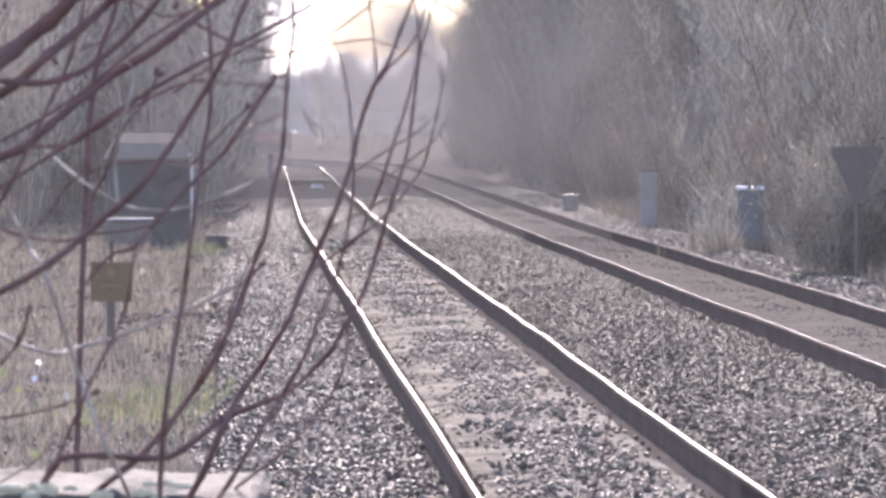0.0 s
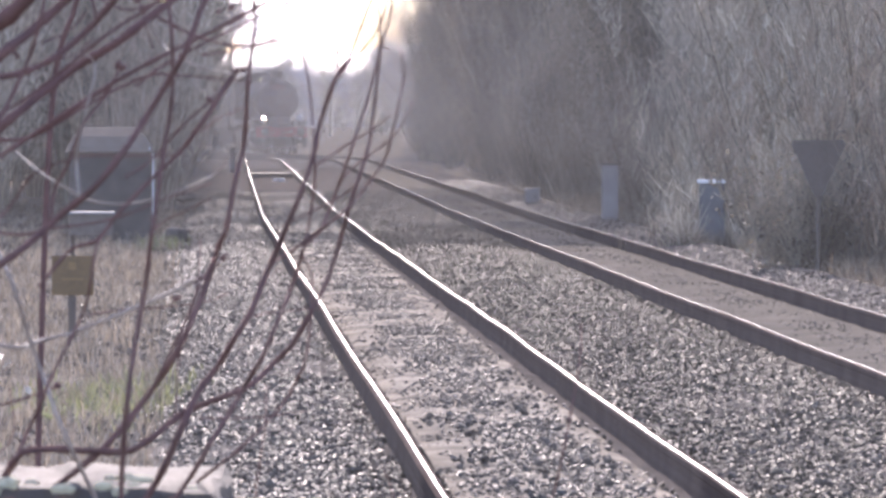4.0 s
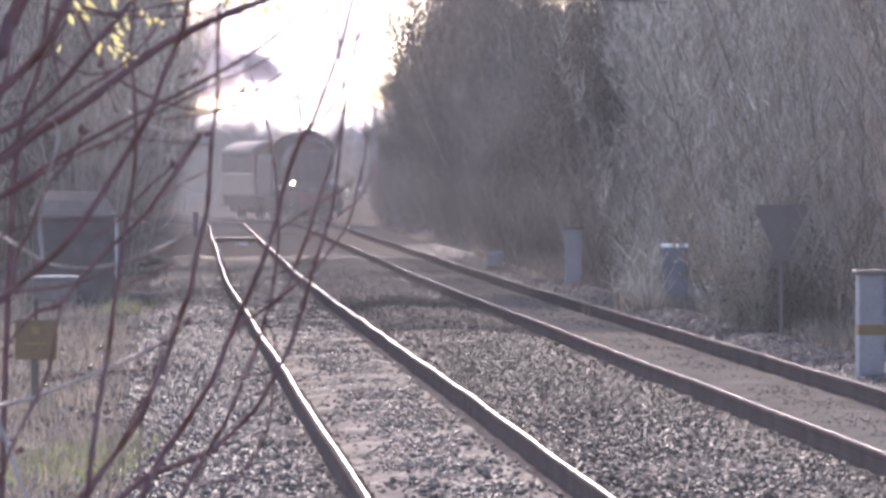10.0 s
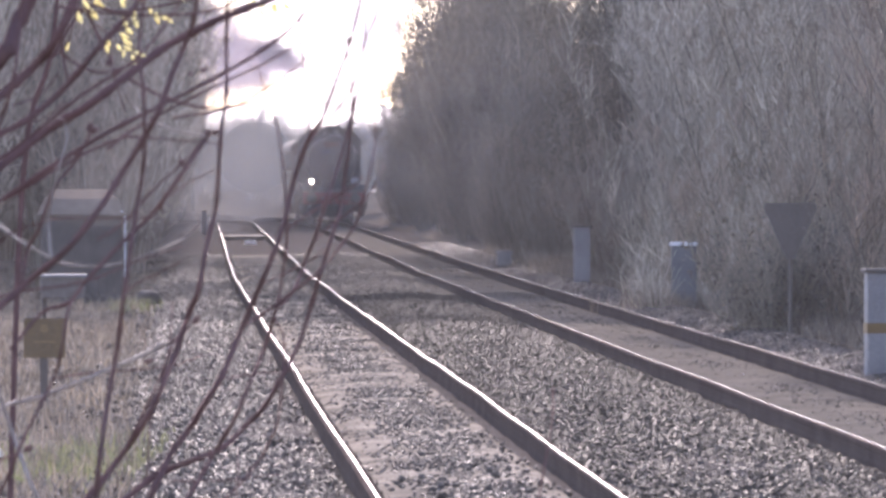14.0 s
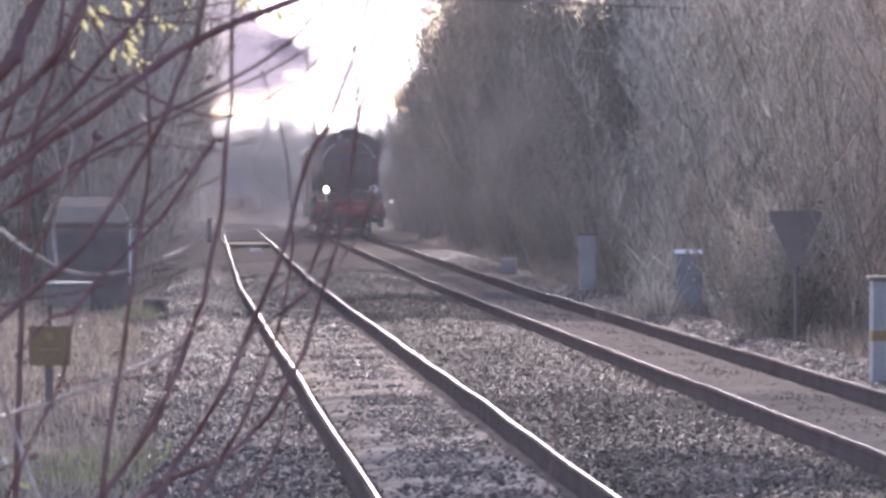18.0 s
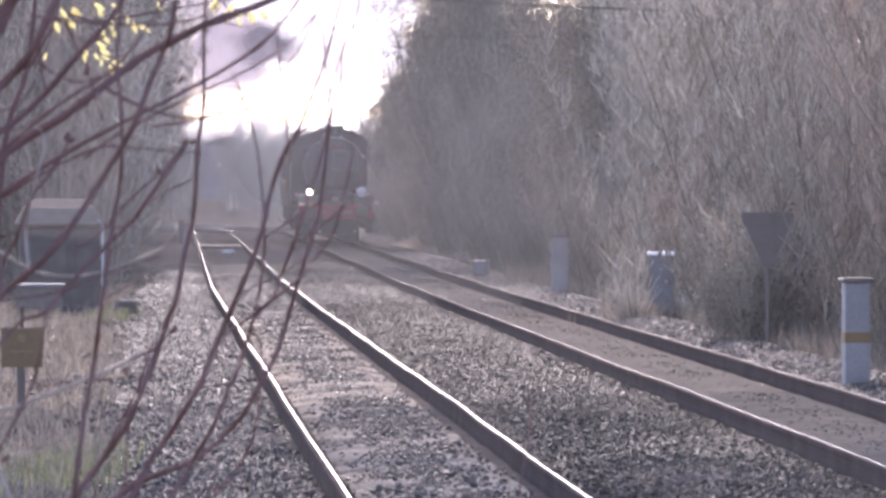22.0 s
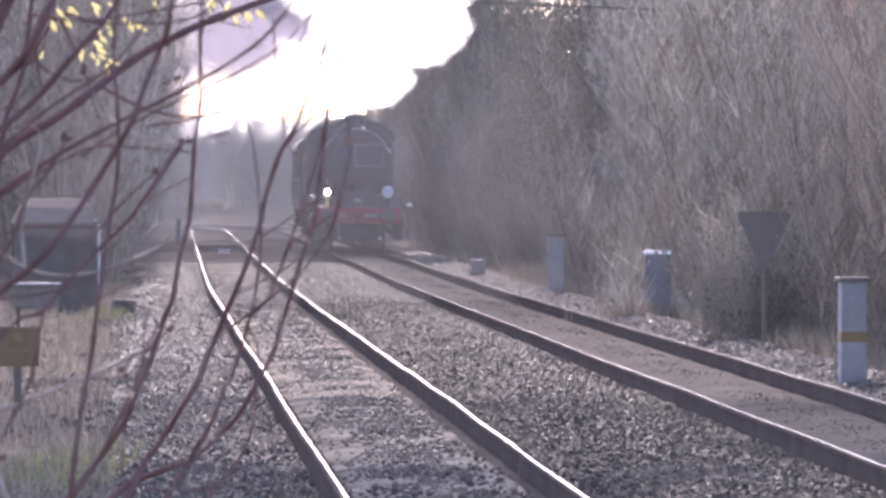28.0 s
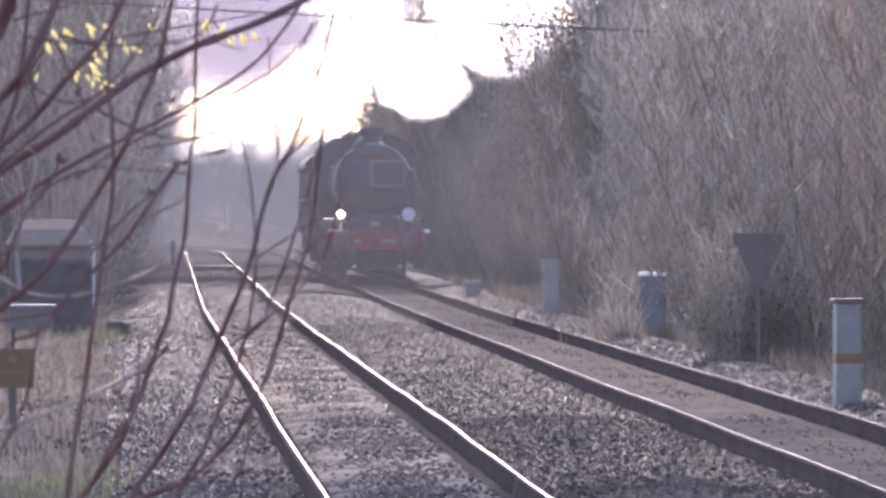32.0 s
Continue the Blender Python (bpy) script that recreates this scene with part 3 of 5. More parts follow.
LOW = [shrub(31 + i, (2.6, 3.4)[i], 22, 0.6, (BRUSH, BRUSH_RED)[i], 0.02, 8, 6) for i in range(2)]
TALL = [shrub(51 + i, (11.0, 12.5)[i], (7, 6)[i], 0.26, BRUSH_DARK, 0.10, 30, 11, True, leaves=9000) for i in range(2)]
rng = random.Random(4)
for lane, (o0, step, kinds) in enumerate(((6.95, 4.2, LOW), (7.4, 3.9, HEDGE), (8.7, 4.6, HEDGE), (10.6, 6.5, HEDGE))):
    y = 46.0 + lane * 1.1
    while y < (256 if lane == 0 else 205):
        off = o0 + rng.uniform(-0.5, 0.5) + (0.7 if y > 150 else 0)
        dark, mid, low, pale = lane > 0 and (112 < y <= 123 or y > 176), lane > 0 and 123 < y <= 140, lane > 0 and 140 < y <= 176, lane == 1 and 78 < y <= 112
        plant(DARK if dark else DARK_LOW if lane == 0 and y > 112 else RISING if mid else MID if low else PALE_HEDGE if pale else kinds, (float(line_x(y)) + off, y), "dark leafless thicket in the trackside hedge" if dark or mid else "low bare shrub in the trackside hedge" if low else "pale bare shrub in the trackside hedge, sunlight painted in" if pale else "bare grey-brown shrub in the trackside hedge", "hedge beside the far track", rng)
        y += step * rng.uniform(0.8, 1.25)
y = 180.0
while y < 224:
    plant(TALL, (float(line_x(y)) + 8.6 + rng.uniform(-0.6, 1.6), y), "tall bare tree rising behind the hedge", "trees behind the hedge", rng, 2)
    y += rng.uniform(4, 6.5)
for k in range(11):
    # hazy growth that rises away from the bend
    plant(RISING if k < 3 else DARK if k < 8 else TALL, (-3.0 + 0.35 * k + rng.uniform(-0.2, 0.2), rng.uniform(228, 256)), "hazy bare tree beyond the bend", "trees behind the hedge", rng, 2)
for lane, (o0, y0, step, kinds) in enumerate(((-3.2, 128, 5.5, PALE_HEDGE), (-3.8, 114, 7.0, HEDGE), (-5.0, 122, 6.0, TALL), (-6.4, 110, 6.0, PALE_HEDGE), (-4.3, 138, 5.0, DARK), (-9.5, 106, 6.0, HEDGE), (-13.0, 112, 8.0, DARK), (-18.0, 120, 9.0, DARK))):
    y = y0
    while y < 252:
        off = o0 + rng.uniform(-0.4, 0.4)
        plant(kinds, (float(line_x(y)) + off, y), "bare pale-brown shrub growing beside the line", "shrubs along the near track", rng)
        y += step * rng.uniform(0.8, 1.25)


SPRIG = [shrub(140 + i, (1.35, 1.7)[i], 8, 0.5, SUNLIT_TWIG, 0.010, 5, 5) for i in range(2)]
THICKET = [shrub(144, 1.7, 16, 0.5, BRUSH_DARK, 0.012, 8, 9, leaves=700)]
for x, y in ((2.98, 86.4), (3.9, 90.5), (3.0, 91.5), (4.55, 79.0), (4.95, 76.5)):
    plant(SPRIG, (x, y), "low pale bare shrub at the hedge foot, sunlight painted in", "hedge beside the far track", rng, 8)
for x, y in ((3.9, 73.6), (4.5, 75.0)):
    plant(THICKET, (x, y), "low dense dark thicket behind the triangular sign", "hedge beside the far track", rng, 8)


def woodland():
    """Far woods behind the bend: trees nobody could count."""
    g, lines = np.random.default_rng(77), []
    for k in range(130):
        y = g.uniform(285, 420)
        x = g.uniform(-48, 22)
        if 0 < x - line_x(y) + 4 < 12:
            continue
        foot = np.array((x, y, float(ground_z(x, y)) - 0.3))
        H = g.uniform(6.5, 11.0) if x / y < -0.045 or x / y > 0.002 else g.uniform(2.2, 4.6)
        st = grow(g, foot, (0, 0, 1), H, 7, 0.06)
        lines.append((st, 0.16, 0.02))
        for b in range(26):
            q = st[g.integers(1, 7)]
            a = g.uniform(0, 6.28)
            br = grow(g, q, (math.cos(a), math.sin(a), g.uniform(0.2, 1.3)), H * g.uniform(0.15, 0.35), 4, 0.18)
            lines.append((br, 0.035, 0.012))
            for c in range(5):
                a = g.uniform(0, 6.28)
                lines.append((grow(g, br[g.integers(1, 4)], (math.cos(a), math.sin(a), g.uniform(0, 1.2)), g.uniform(0.5, 1.4), 3, 0.2), 0.018, 0.01))
    v, f = tubes(lines)
    return tagged(new("woodland", array_mesh("woodland", v, f, BRUSH)), "hazy bare woodland beyond the bend", "woodland", kind="stuff")


woodland()


def grass(name, spots, count, tall, mat, seed, label):
    """Tufts of blades: spots gives distance and offset from the near track."""
    g = np.random.default_rng(seed)
    y, off = spots(g, count)
    x = line_x(y) + off
    c = np.stack([x, y, ground_z(x, y) - 0.02], -1)
    a, lean = g.uniform(0, 6.28, count), g.uniform(0.1, 0.7, count)
    h = tall * g.uniform(0.4, 1.2, count)
    w = np.stack([np.cos(a + 1.57), np.sin(a + 1.57), 0 * a], -1) * (0.004 + 0.004 * g.random(count))[:, None]
    d = np.stack([np.cos(a) * lean, np.sin(a) * lean, np.ones(count)], -1)
    mid, tip = c + d * (h * 0.55)[:, None], c + d * h[:, None] * np.array((1.5, 1.5, 0.9))
    v = np.stack([c - w, c + w, mid - w * 0.8, mid + w * 0.8, tip - w * 0.2, tip + w * 0.2], 1).reshape(-1, 3)
    f = (np.array([(0, 1, 3, 2), (2, 3, 5, 4)])[None] + 6 * np.arange(count)[:, None, None]).reshape(-1, 4)
    return tagged(new(name, array_mesh(name, v, f, mat)), label, "grass", kind="stuff")


def verge(o0, o1, y0, y1):
    def spots(g, n):
        k = n // 9
        ty, to = y0 + (y1 - y0) * g.random(k) ** 1.4, g.uniform(o0, o1, k)
        i = g.integers(0, k, n)
        return ty[i] + g.normal(0, 0.10, n), to[i] + g.normal(0, 0.07, n)
    return spots


def patch(y, off, sy, so):
    return lambda g, n: (g.normal(y, sy, n), g.normal(off, so, n))


grass("dead_grass", verge(-9.0, -2.3, 34, 125), 42000, 0.22, GRASS, 1, "dead straw-coloured grass on the verge")
grass("hedge_grass", verge(5.9, 7.6, 48, 150), 15000, 0.40, GRASS, 2, "tall dead grass at the hedge foot")
grass("green_grass", patch(43.5, -2.75, 1.6, 0.35), 1400, 0.16, GREEN, 3, "fresh green grass tuft by the track")
grass("green_tuft", patch(93, -2.65, 1.4, 0.22), 500, 0.22, GREEN, 4, "small yellow-green grass tuft")
grass("cabinet_grass", patch(86.9, 5.85, 0.35, 0.42), 900, 0.50, GRASS, 11, "tall dead grass before the steel cabinet")
grass("dry_tuft", patch(118, 6.2, 5, 0.35), 1500, 0.55, GRASS, 5, "pale dry grass clump beside the ballast")


# ---- trackside things ----
def on_ballast(x, y):
    return float(rise(y) + np.interp(x - line_x(y), OFFS, LOWS))


def marker_post(x, y, tall, wide, band, label):
    """Square plastic post with a dark cap and, on one, an ochre band."""
    ob = new("marker_post")
    ob.matrix_basis = pose(x, y, on_ballast(x, y) - 0.03, 0, 0, 4)
    Shape().box(-wide / 2, wide / 2, -wide / 2, wide / 2, 0, tall, 0.012).part("body", CASE, ob)
    Shape().box(-wide / 2 - 0.035, wide / 2 + 0.035, -wide / 2 - 0.035, wide / 2 + 0.035, tall, tall + 0.045, 0.012).part("cap", DARK_STEEL, ob, "dark overhanging cap")
    if band:
        Shape().box(-wide / 2 - 0.006, wide / 2 + 0.006, -wide / 2 - 0.006, wide / 2 + 0.006, tall * 0.42, tall * 0.52).part("band", OCHRE, ob, "ochre reflective band")
    else:
        Shape().box(-wide / 2 - 0.004, wide / 2 + 0.004, -wide / 2 - 0.01, -wide / 2, tall * 0.1, tall * 0.9).part("door", CASE, ob)
    return tagged(ob, label, "post", "posts beside the far rail")


marker_post(4.24, 58, 1.07, 0.265, True, "grey-blue marker post with dark cap and ochre band")
marker_post(2.18, 106, 1.06, 0.28, False, "plain pale grey-blue marker post on ballast")
marker_post(-9.25, 200, 0.85, 0.17, False, "small pale blue post in haze beside the track")


def cabinet(x, y, wide, deep, tall, body, lid, label):
    ob = new("lineside_cabinet")
    ob.matrix_basis = pose(x, y, on_ballast(x, y) - 0.03, 0, 0, -3)
    Shape().box(-wide / 2, wide / 2, -deep / 2, deep / 2, 0.06, tall, 0.012).part("body", body, ob)
    Shape().box(-wide / 2 - 0.03, wide / 2 + 0.03, -deep / 2 - 0.03, deep / 2 + 0.03, tall, tall + 0.055, 0.012).part("lid", lid, ob, "white sunlit lid" if lid is WHITE else "")
    Shape().box(-wide / 2 + 0.03, wide / 2 - 0.03, -deep / 2 - 0.012, -deep / 2, 0.12, tall - 0.05, 0.004).part("door", body, ob)
    Shape().box(wide / 2 - 0.09, wide / 2 - 0.06, -deep / 2 - 0.035, -deep / 2 - 0.012, tall * 0.5, tall * 0.62).part("handle", DARK_STEEL, ob)
    Shape().box(-wide / 2 - 0.02, wide / 2 + 0.02, -deep / 2 - 0.02, deep / 2 + 0.02, -0.1, 0.06).part("plinth", WALL_STONE, ob)
    return tagged(ob, label, "cabinet", "cabinets beside the far rail")


cabinet(3.40, 88, 0.39, 0.34, 1.00, TEAL, WHITE, "slim blue-green steel cabinet with a white lid")
cabinet(0.86, 126, 0.31, 0.30, 0.34, CASE, CASE, "low pale grey-blue equipment box on ballast")


def triangle_sign(x, y):
    """The dark back of a downward triangle on a post."""
    ob = new("warning_sign")
    ob.matrix_basis = pose(x, y, on_ballast(x, y) - 0.05, 0, 0, -2)
    t = [(-0.32, 1.72), (0.32, 1.72), (0.335, 1.66), (0.05, 1.02), (-0.05, 1.02), (-0.335, 1.66)]
    Shape().rings([[(a, -0.012, b) for a, b in t], [(a, 0.012, b) for a, b in t]]).part("plate", DARK_STEEL, ob, "dark triangular plate seen from behind")
    Shape().tube([(0, 0.04, 0), (0, 0.04, 1.66)], 0.03, 10).part("post", DARK_STEEL, ob)
    for z in (1.25, 1.55):
        Shape().box(-0.16, 0.16, 0.012, 0.03, z, z + 0.035).part("bracket", STEEL, ob)
    return tagged(ob, "dark inverted triangular railway sign on a post", "sign")


triangle_sign(4.08, 71)

speed_sign = new("speed_sign")
SX, SY = -3.95, 53.0
speed_sign.matrix_basis = pose(SX, SY, float(ground_z(SX, SY)) - 0.05, 0, 0, 3)
Shape().box(-0.195, 0.195, -0.012, 0.012, 0.56, 0.93, 0.008).part("plate", YELLOW, speed_sign, "faded ochre-yellow square plate")
Shape().box(-0.045, 0.03, 0.012, 0.07, 0, 0.9, 0.006).part("post", WOOD, speed_sign, "grey timber post")
for a, b, c, d in ((-0.04, 0.03, 0.80, 0.87), (-0.10, 0.10, 0.70, 0.72)):
    Shape().box(a, b, -0.0155, -0.012, c, d).part("marking", OCHRE, speed_sign)
tagged(speed_sign, "faded yellow square sign on a short wooden post", "sign")

shelf_box = new("junction_box")
BX, BY = -4.42, 62.0
shelf_box.matrix_basis = pose(BX, BY, float(ground_z(BX, BY)) - 0.05, 0, 0, 6)
Shape().box(-0.24, 0.24, -0.15, 0.15, 0.86, 1.09, 0.01).part("case", HUT, shelf_box)
Shape().box(-0.27, 0.27, -0.18, 0.18, 1.09, 1.12, 0.008).part("lid", COACH_ROOF, shelf_box, "pale sunlit lid")
for x in (-0.22,):
    Shape().box(x, x + 0.04, -0.03, 0.03, 0, 0.86).part("post", WOOD, shelf_box)
tagged(shelf_box, "dark junction box on a post with a pale lid", "box")


def lineside_hut(x, y):
    """Low dark hut with a rounded pale roof."""
    ob = new("lineside_hut")
    ob.matrix_basis = pose(x, y, float(ground_z(x, y)) - 0.08, 0, 0, 5)
    w, d, h = 0.70, 0.9, 1.63
    for i in range(10):
        a = -w + 2 * w * i / 10
        Shape().box(a + 0.003, a + 2 * w / 10 - 0.003, -d, -d + 0.03, 0.05, h, 0.004).part("board", HUT, ob)
    Shape().box(-w, -w + 0.03, -d + 0.03, d, 0, h).part("side_wall", HUT, ob)
    Shape().box(w - 0.03, w, -d + 0.03, d, 0, h).part("side_wall", HUT, ob)
    Shape().box(-w, w, d, d + 0.03, 0, h).part("back_wall", HUT, ob)
    eave = [(-w - 0.07, -d - 0.09), (w + 0.07, -d - 0.09), (w + 0.07, d + 0.09), (-w - 0.07, d + 0.09)]
    hip = [(-w * 0.62, -0.12), (w * 0.62, -0.12), (w * 0.62, 0.12), (-w * 0.62, 0.12)]
    mid = [(-w * 0.9, -0.62), (w * 0.9, -0.62), (w * 0.9, 0.62), (-w * 0.9, 0.62)]
    Shape().rings([[(x, yy, z) for x, yy in ring] for ring, z in ((eave, h - 0.02), (eave, h + 0.02), (mid, h + 0.28), (hip, h + 0.45))]).part("roof", ROOF_FELT, ob, "brown felted hipped roof")
    # white bar added to draw the bright line along the hut's corner
    Shape().tube([(w + 0.05, -d - 0.03, -0.02), (w + 0.05, -d - 0.03, h), (w - 0.02, -d - 0.03, h + 0.07)], 0.018, 8).part("edge_bar", WHITE, ob, "white bar added for the bright line at the corner")
    return tagged(ob, "dark boarded trackside hut with pale hipped roof", "hut")


lineside_hut(-6.80, 100)

def verge_boulder(x, y, r, seed):
    bm = bmesh.new()
    bmesh.ops.create_icosphere(bm, subdivisions=3, radius=1)
    for v in bm.verts:
        v.co = Vector((v.co.x * r, v.co.y * r * 0.8, v.co.z * r * 0.85)) * (1 + 0.18 * noise.noise(v.co * 1.6 + Vector((seed, 0, 0))))
    me = bpy.data.meshes.new("boulder")
    bm.to_mesh(me)
    bm.free()
    me.materials.append(WALL_STONE)
    ob = new("boulder", me)
    ob.matrix_basis = pose(x, y, float(ground_z(x, y)) + r * 0.45)
    return tagged(ob, "pale rounded boulder in the verge grass", "boulder")


verge_boulder(-5.25, 93.6, 0.22, 2.0)

white_board = Shape().box(-0.18, 0.18, -0.02, 0.02, 0.0, 0.10, 0.01).top("track_marker", WHITE, Matrix.Translation(Vector(track_point(172, 0.1, -0.13))))
tagged(white_board, "small white marker board between distant rails", "marker")
crossing = new("foot_crossing")
crossing.matrix_basis = Matrix.Translation(Vector(track_point(186, 0.0, -0.05))) @ Matrix.Rotation(0.05, 4, "Z")
for k in range(7):
    Shape().box(-0.66, 0.66, k * 0.62 - 2, k * 0.62 - 1.4, -0.12, 0.03, 0.01).part("plank", WOOD, crossing)
tagged(crossing, "dark timber foot crossing between distant rails", "crossing")

span = [(-9 + 22 * k / 24, 100.0, 5.33 - 0.045 * (-9 + 22 * k / 24) + 0.12 * ((k - 12) / 12) ** 2) for k in range(25)]
tagged(Shape().tube(span, 0.018, 5).top("overhead_wire", DARK_STEEL), "thin dark telephone wire hung across the line", "wire")


# ---- the train: each vehicle's front stands at y = 0, the rest behind it at y > 0 ----
def lying(x, y, z):
    """Turns a turned shape's axis to run backwards along the vehicle."""
    return Matrix.Translation((x, y, z)) @ Matrix.Rotation(-math.pi / 2, 4, "X")


def across_axis(x, y, z):
    return Matrix.Translation((x, y, z)) @ Matrix.Rotation(math.pi / 2, 4, "Y")


def wheelset(parent, y, r, spokes, label=""):
    """Two spoked wheels on an axle; turns about the axle's middle."""
    ws = new("wheelset")
    ws.parent, ws.matrix_basis = parent, Matrix.Translation((0, y, r))
    Shape().turned([(0.07, -0.78), (0.07, 0.78)], 10, across_axis(0, 0, 0)).part("axle", SOOT, ws)
    for side in (-1, 1):
        m = across_axis(side * 0.75, 0, 0)
        s = Shape()
        for k in range(spokes):
            a = 2 * math.pi * k / spokes
            s.box(-0.03, 0.03, 0.08, r * 0.9, -0.025, 0.025, m=m @ Matrix.Rotation(a, 4, "Z"))
        s.turned([(0.13, -0.07), (0.13, 0.07)], 12, m)
        s.part("wheel_centre", SOOT, ws)
        ring = [[(q * math.cos(a), q * math.sin(a), z) for q, z in ((r, -0.06), (r, 0.06), (r * 0.87, 0.06), (r * 0.87, -0.06))] for a in [2 * math.pi * k / 28 for k in range(29)]]
        Shape().rings(ring, caps=False, m=m).part("tyre", STEEL, ws, "worn steel tyre")
    WHEELS.append((ws, y, r))
    return ws


def cowl(w, z0, eaves, crown, n=14):
    """An upright section with an arched top: points round it."""
    top = [(w * math.cos(math.pi * k / n), eaves + (crown - eaves) * math.sin(math.pi * k / n)) for k in range(n + 1)]
    return [(w, z0)] + top + [(-w, z0)]


WHEELS = []
engine = new("steam_locomotive")
tagged(engine, "black steam locomotive with red buffer beam and lit lamp", "locomotive")
# front end
Shape().box(-1.22, 1.22, 0.45, 0.56, 0.82, 1.28, 0.012).part("buffer_beam", RED, engine, "bright red buffer beam")
for a, b in ((-0.52, -0.34), (0.18, 0.56)):
    Shape().box(a, b, 0.444, 0.45, 1.0, 1.10).part("lettering_bar", COACH_LOW, engine, "white painted marking")
for x in (-0.865, 0.865):
    bf = Shape().turned([(0.15, 0.30), (0.15, 0.46), (0.20, 0.46), (0.20, 0.50)], 16, lying(x, 0, 1.06)).part("buffer", SOOT, engine)
    Shape().turned([(0.04, 0.0), (0.19, 0.012), (0.215, 0.03), (0.21, 0.05), (0.08, 0.07), (0.075, 0.32)], 24, lying(x, 0, 1.06)).part("buffer_head", DARK_STEEL, bf, "grey worn steel buffer head", True)
hook = Shape().box(-0.04, 0.04, 0.20, 0.46, 1.0, 1.10, 0.02).part("coupling_hook", SOOT, engine)
Shape().tube([(-0.05, 0.25, 1.02), (-0.06, 0.24, 0.75), (0, 0.24, 0.62), (0.06, 0.24, 0.75), (0.05, 0.25, 1.02)], 0.022, 8).part("shackle", SOOT, hook)
for x in (-0.55, 0.62):
    Shape().tube([(x, 0.43, 0.95), (x, 0.38, 0.75), (x + 0.02, 0.38, 0.55), (x + 0.02, 0.40, 0.42)], 0.035, 8).part("brake_hose", DARK_STEEL, engine)
    Shape().turned([(0.045, 0), (0.05, 0.05), (0.03, 0.08)], 10, Matrix.Translation((x + 0.02, 0.40, 0.36))).part("hose_end", WHITE, engine, "bright hose coupling")
for x, lit in ((-0.865, True), (0.865, False)):
    lamp = Shape().turned([(0.08, 0.0), (0.095, 0.02), (0.095, 0.17), (0.08, 0.24), (0.05, 0.28)], 16, Matrix.Translation((x, 0.62, 1.56))).part("lamp", WHITE, engine, "lit oil lamp" if lit else "unlit white lamp")
    Shape().turned([(0.02, -0.02), (0.065, 0.0), (0.075, 0.03), (0.07, 0.07)] if lit else [(0.02, -0.02), (0.16, 0.0), (0.17, 0.02), (0.15, 0.05)], 24, lying(x, 0.50, 1.73)).part("lens", LAMP_ON if lit else WHITE, lamp, "glowing warm lens" if lit else "white disc")
    Shape().box(x - 0.03, x + 0.03, 0.58, 0.60, 1.26, 1.57).part("lamp_iron", BRASS if lit else SOOT, engine)
# front plate, running boards
Shape().rings([[(-1.18, 0.56, 1.26), (1.18, 0.56, 1.26), (1.18, 0.56, 1.30), (-1.18, 0.56, 1.30)], [(-1.2, 1.1, 1.32), (1.2, 1.1, 1.32), (1.2, 1.1, 1.36), (-1.2, 1.1, 1.36)], [(-1.25, 1.5, 1.58), (1.25, 1.5, 1.58), (1.25, 1.5, 1.62), (-1.25, 1.5, 1.62)]]).part("front_plate", SOOT, engine)
for s in (-1, 1):
    Shape().box(min(s * 0.75, s * 1.29), max(s * 0.75, s * 1.29), 1.5, 7.3, 1.57, 1.62).part("running_board", BLACK, engine)
    Shape().box(min(s * 1.25, s * 1.29), max(s * 1.25, s * 1.29), 1.5, 7.3, 1.42, 1.57).part("valance", BLACK, engine)
    Shape().box(min(s * 0.55, s * 0.60), max(s * 0.55, s * 0.60), 0.56, 9.2, 0.55, 1.57).part("main_frame", SOOT, engine)
    cyl = Shape().turned([(0.20, 1.42), (0.34, 1.45), (0.36, 1.52), (0.36, 2.4), (0.33, 2.46)], 20, lying(s * 1.02, 0, 0.85)).part("cylinder", BLACK, engine, smooth=True)
    Shape().turned([(0.06, 1.36), (0.19, 1.38), (0.19, 1.44)], 16, lying(s * 1.02, 0, 0.85)).part("cylinder_cover", STEEL, cyl, "bright steel cover")
    Shape().box(min(s * 0.80, s * 1.20), max(s * 0.80, s * 1.20), 1.5, 2.4, 1.15, 1.56, 0.03).part("valve_chest", BLACK, engine)
    Shape().box(min(s * 1.02, s * 1.08), max(s * 1.02, s * 1.08), 2.4, 5.2, 0.78, 0.90, 0.01).part("connecting_rod", STEEL, engine)
    Shape().box(min(s * 1.0, s * 1.25), max(s * 1.0, s * 1.25), 0.66, 0.70, 0.35, 0.95).part("guard_step", SOOT, engine)
    Shape().tube([(s * 1.02, 1.75, 2.87), (s * 1.0, 3.5, 2.95), (s * 0.98, 7.0, 3.0)], 0.016, 8).part("handrail", STEEL if s > 0 else SOOT, engine, "polished handrail" if s > 0 else "")
    Shape().tube([(s * 0.86, 0.9, 1.32), (s * 0.86, 0.9, 2.0), (s * 0.84, 1.45, 2.15)], 0.018, 8).part("grab_rail", SOOT, engine)
Shape().box(-0.55, 0.55, 0.70, 9.0, 0.60, 0.66).part("frame_stretcher", SOOT, engine)
Shape().box(-0.5, 0.5, 1.25, 1.5, 0.9, 1.75, 0.03).part("saddle_front", BLACK, engine)
Shape().box(-0.80, 0.80, 0.85, 1.0, 0.30, 0.80, 0.02).part("bogie_front", SOOT, engine)
Shape().box(-0.70, 0.70, 0.9, 4.0, 0.34, 0.72, 0.03).part("bogie_frame", SOOT, engine)
for x in (-0.78, 0.70):
    Shape().box(x, x + 0.08, 0.74, 0.80, 0.10, 0.82).part("guard_iron", SOOT, engine)
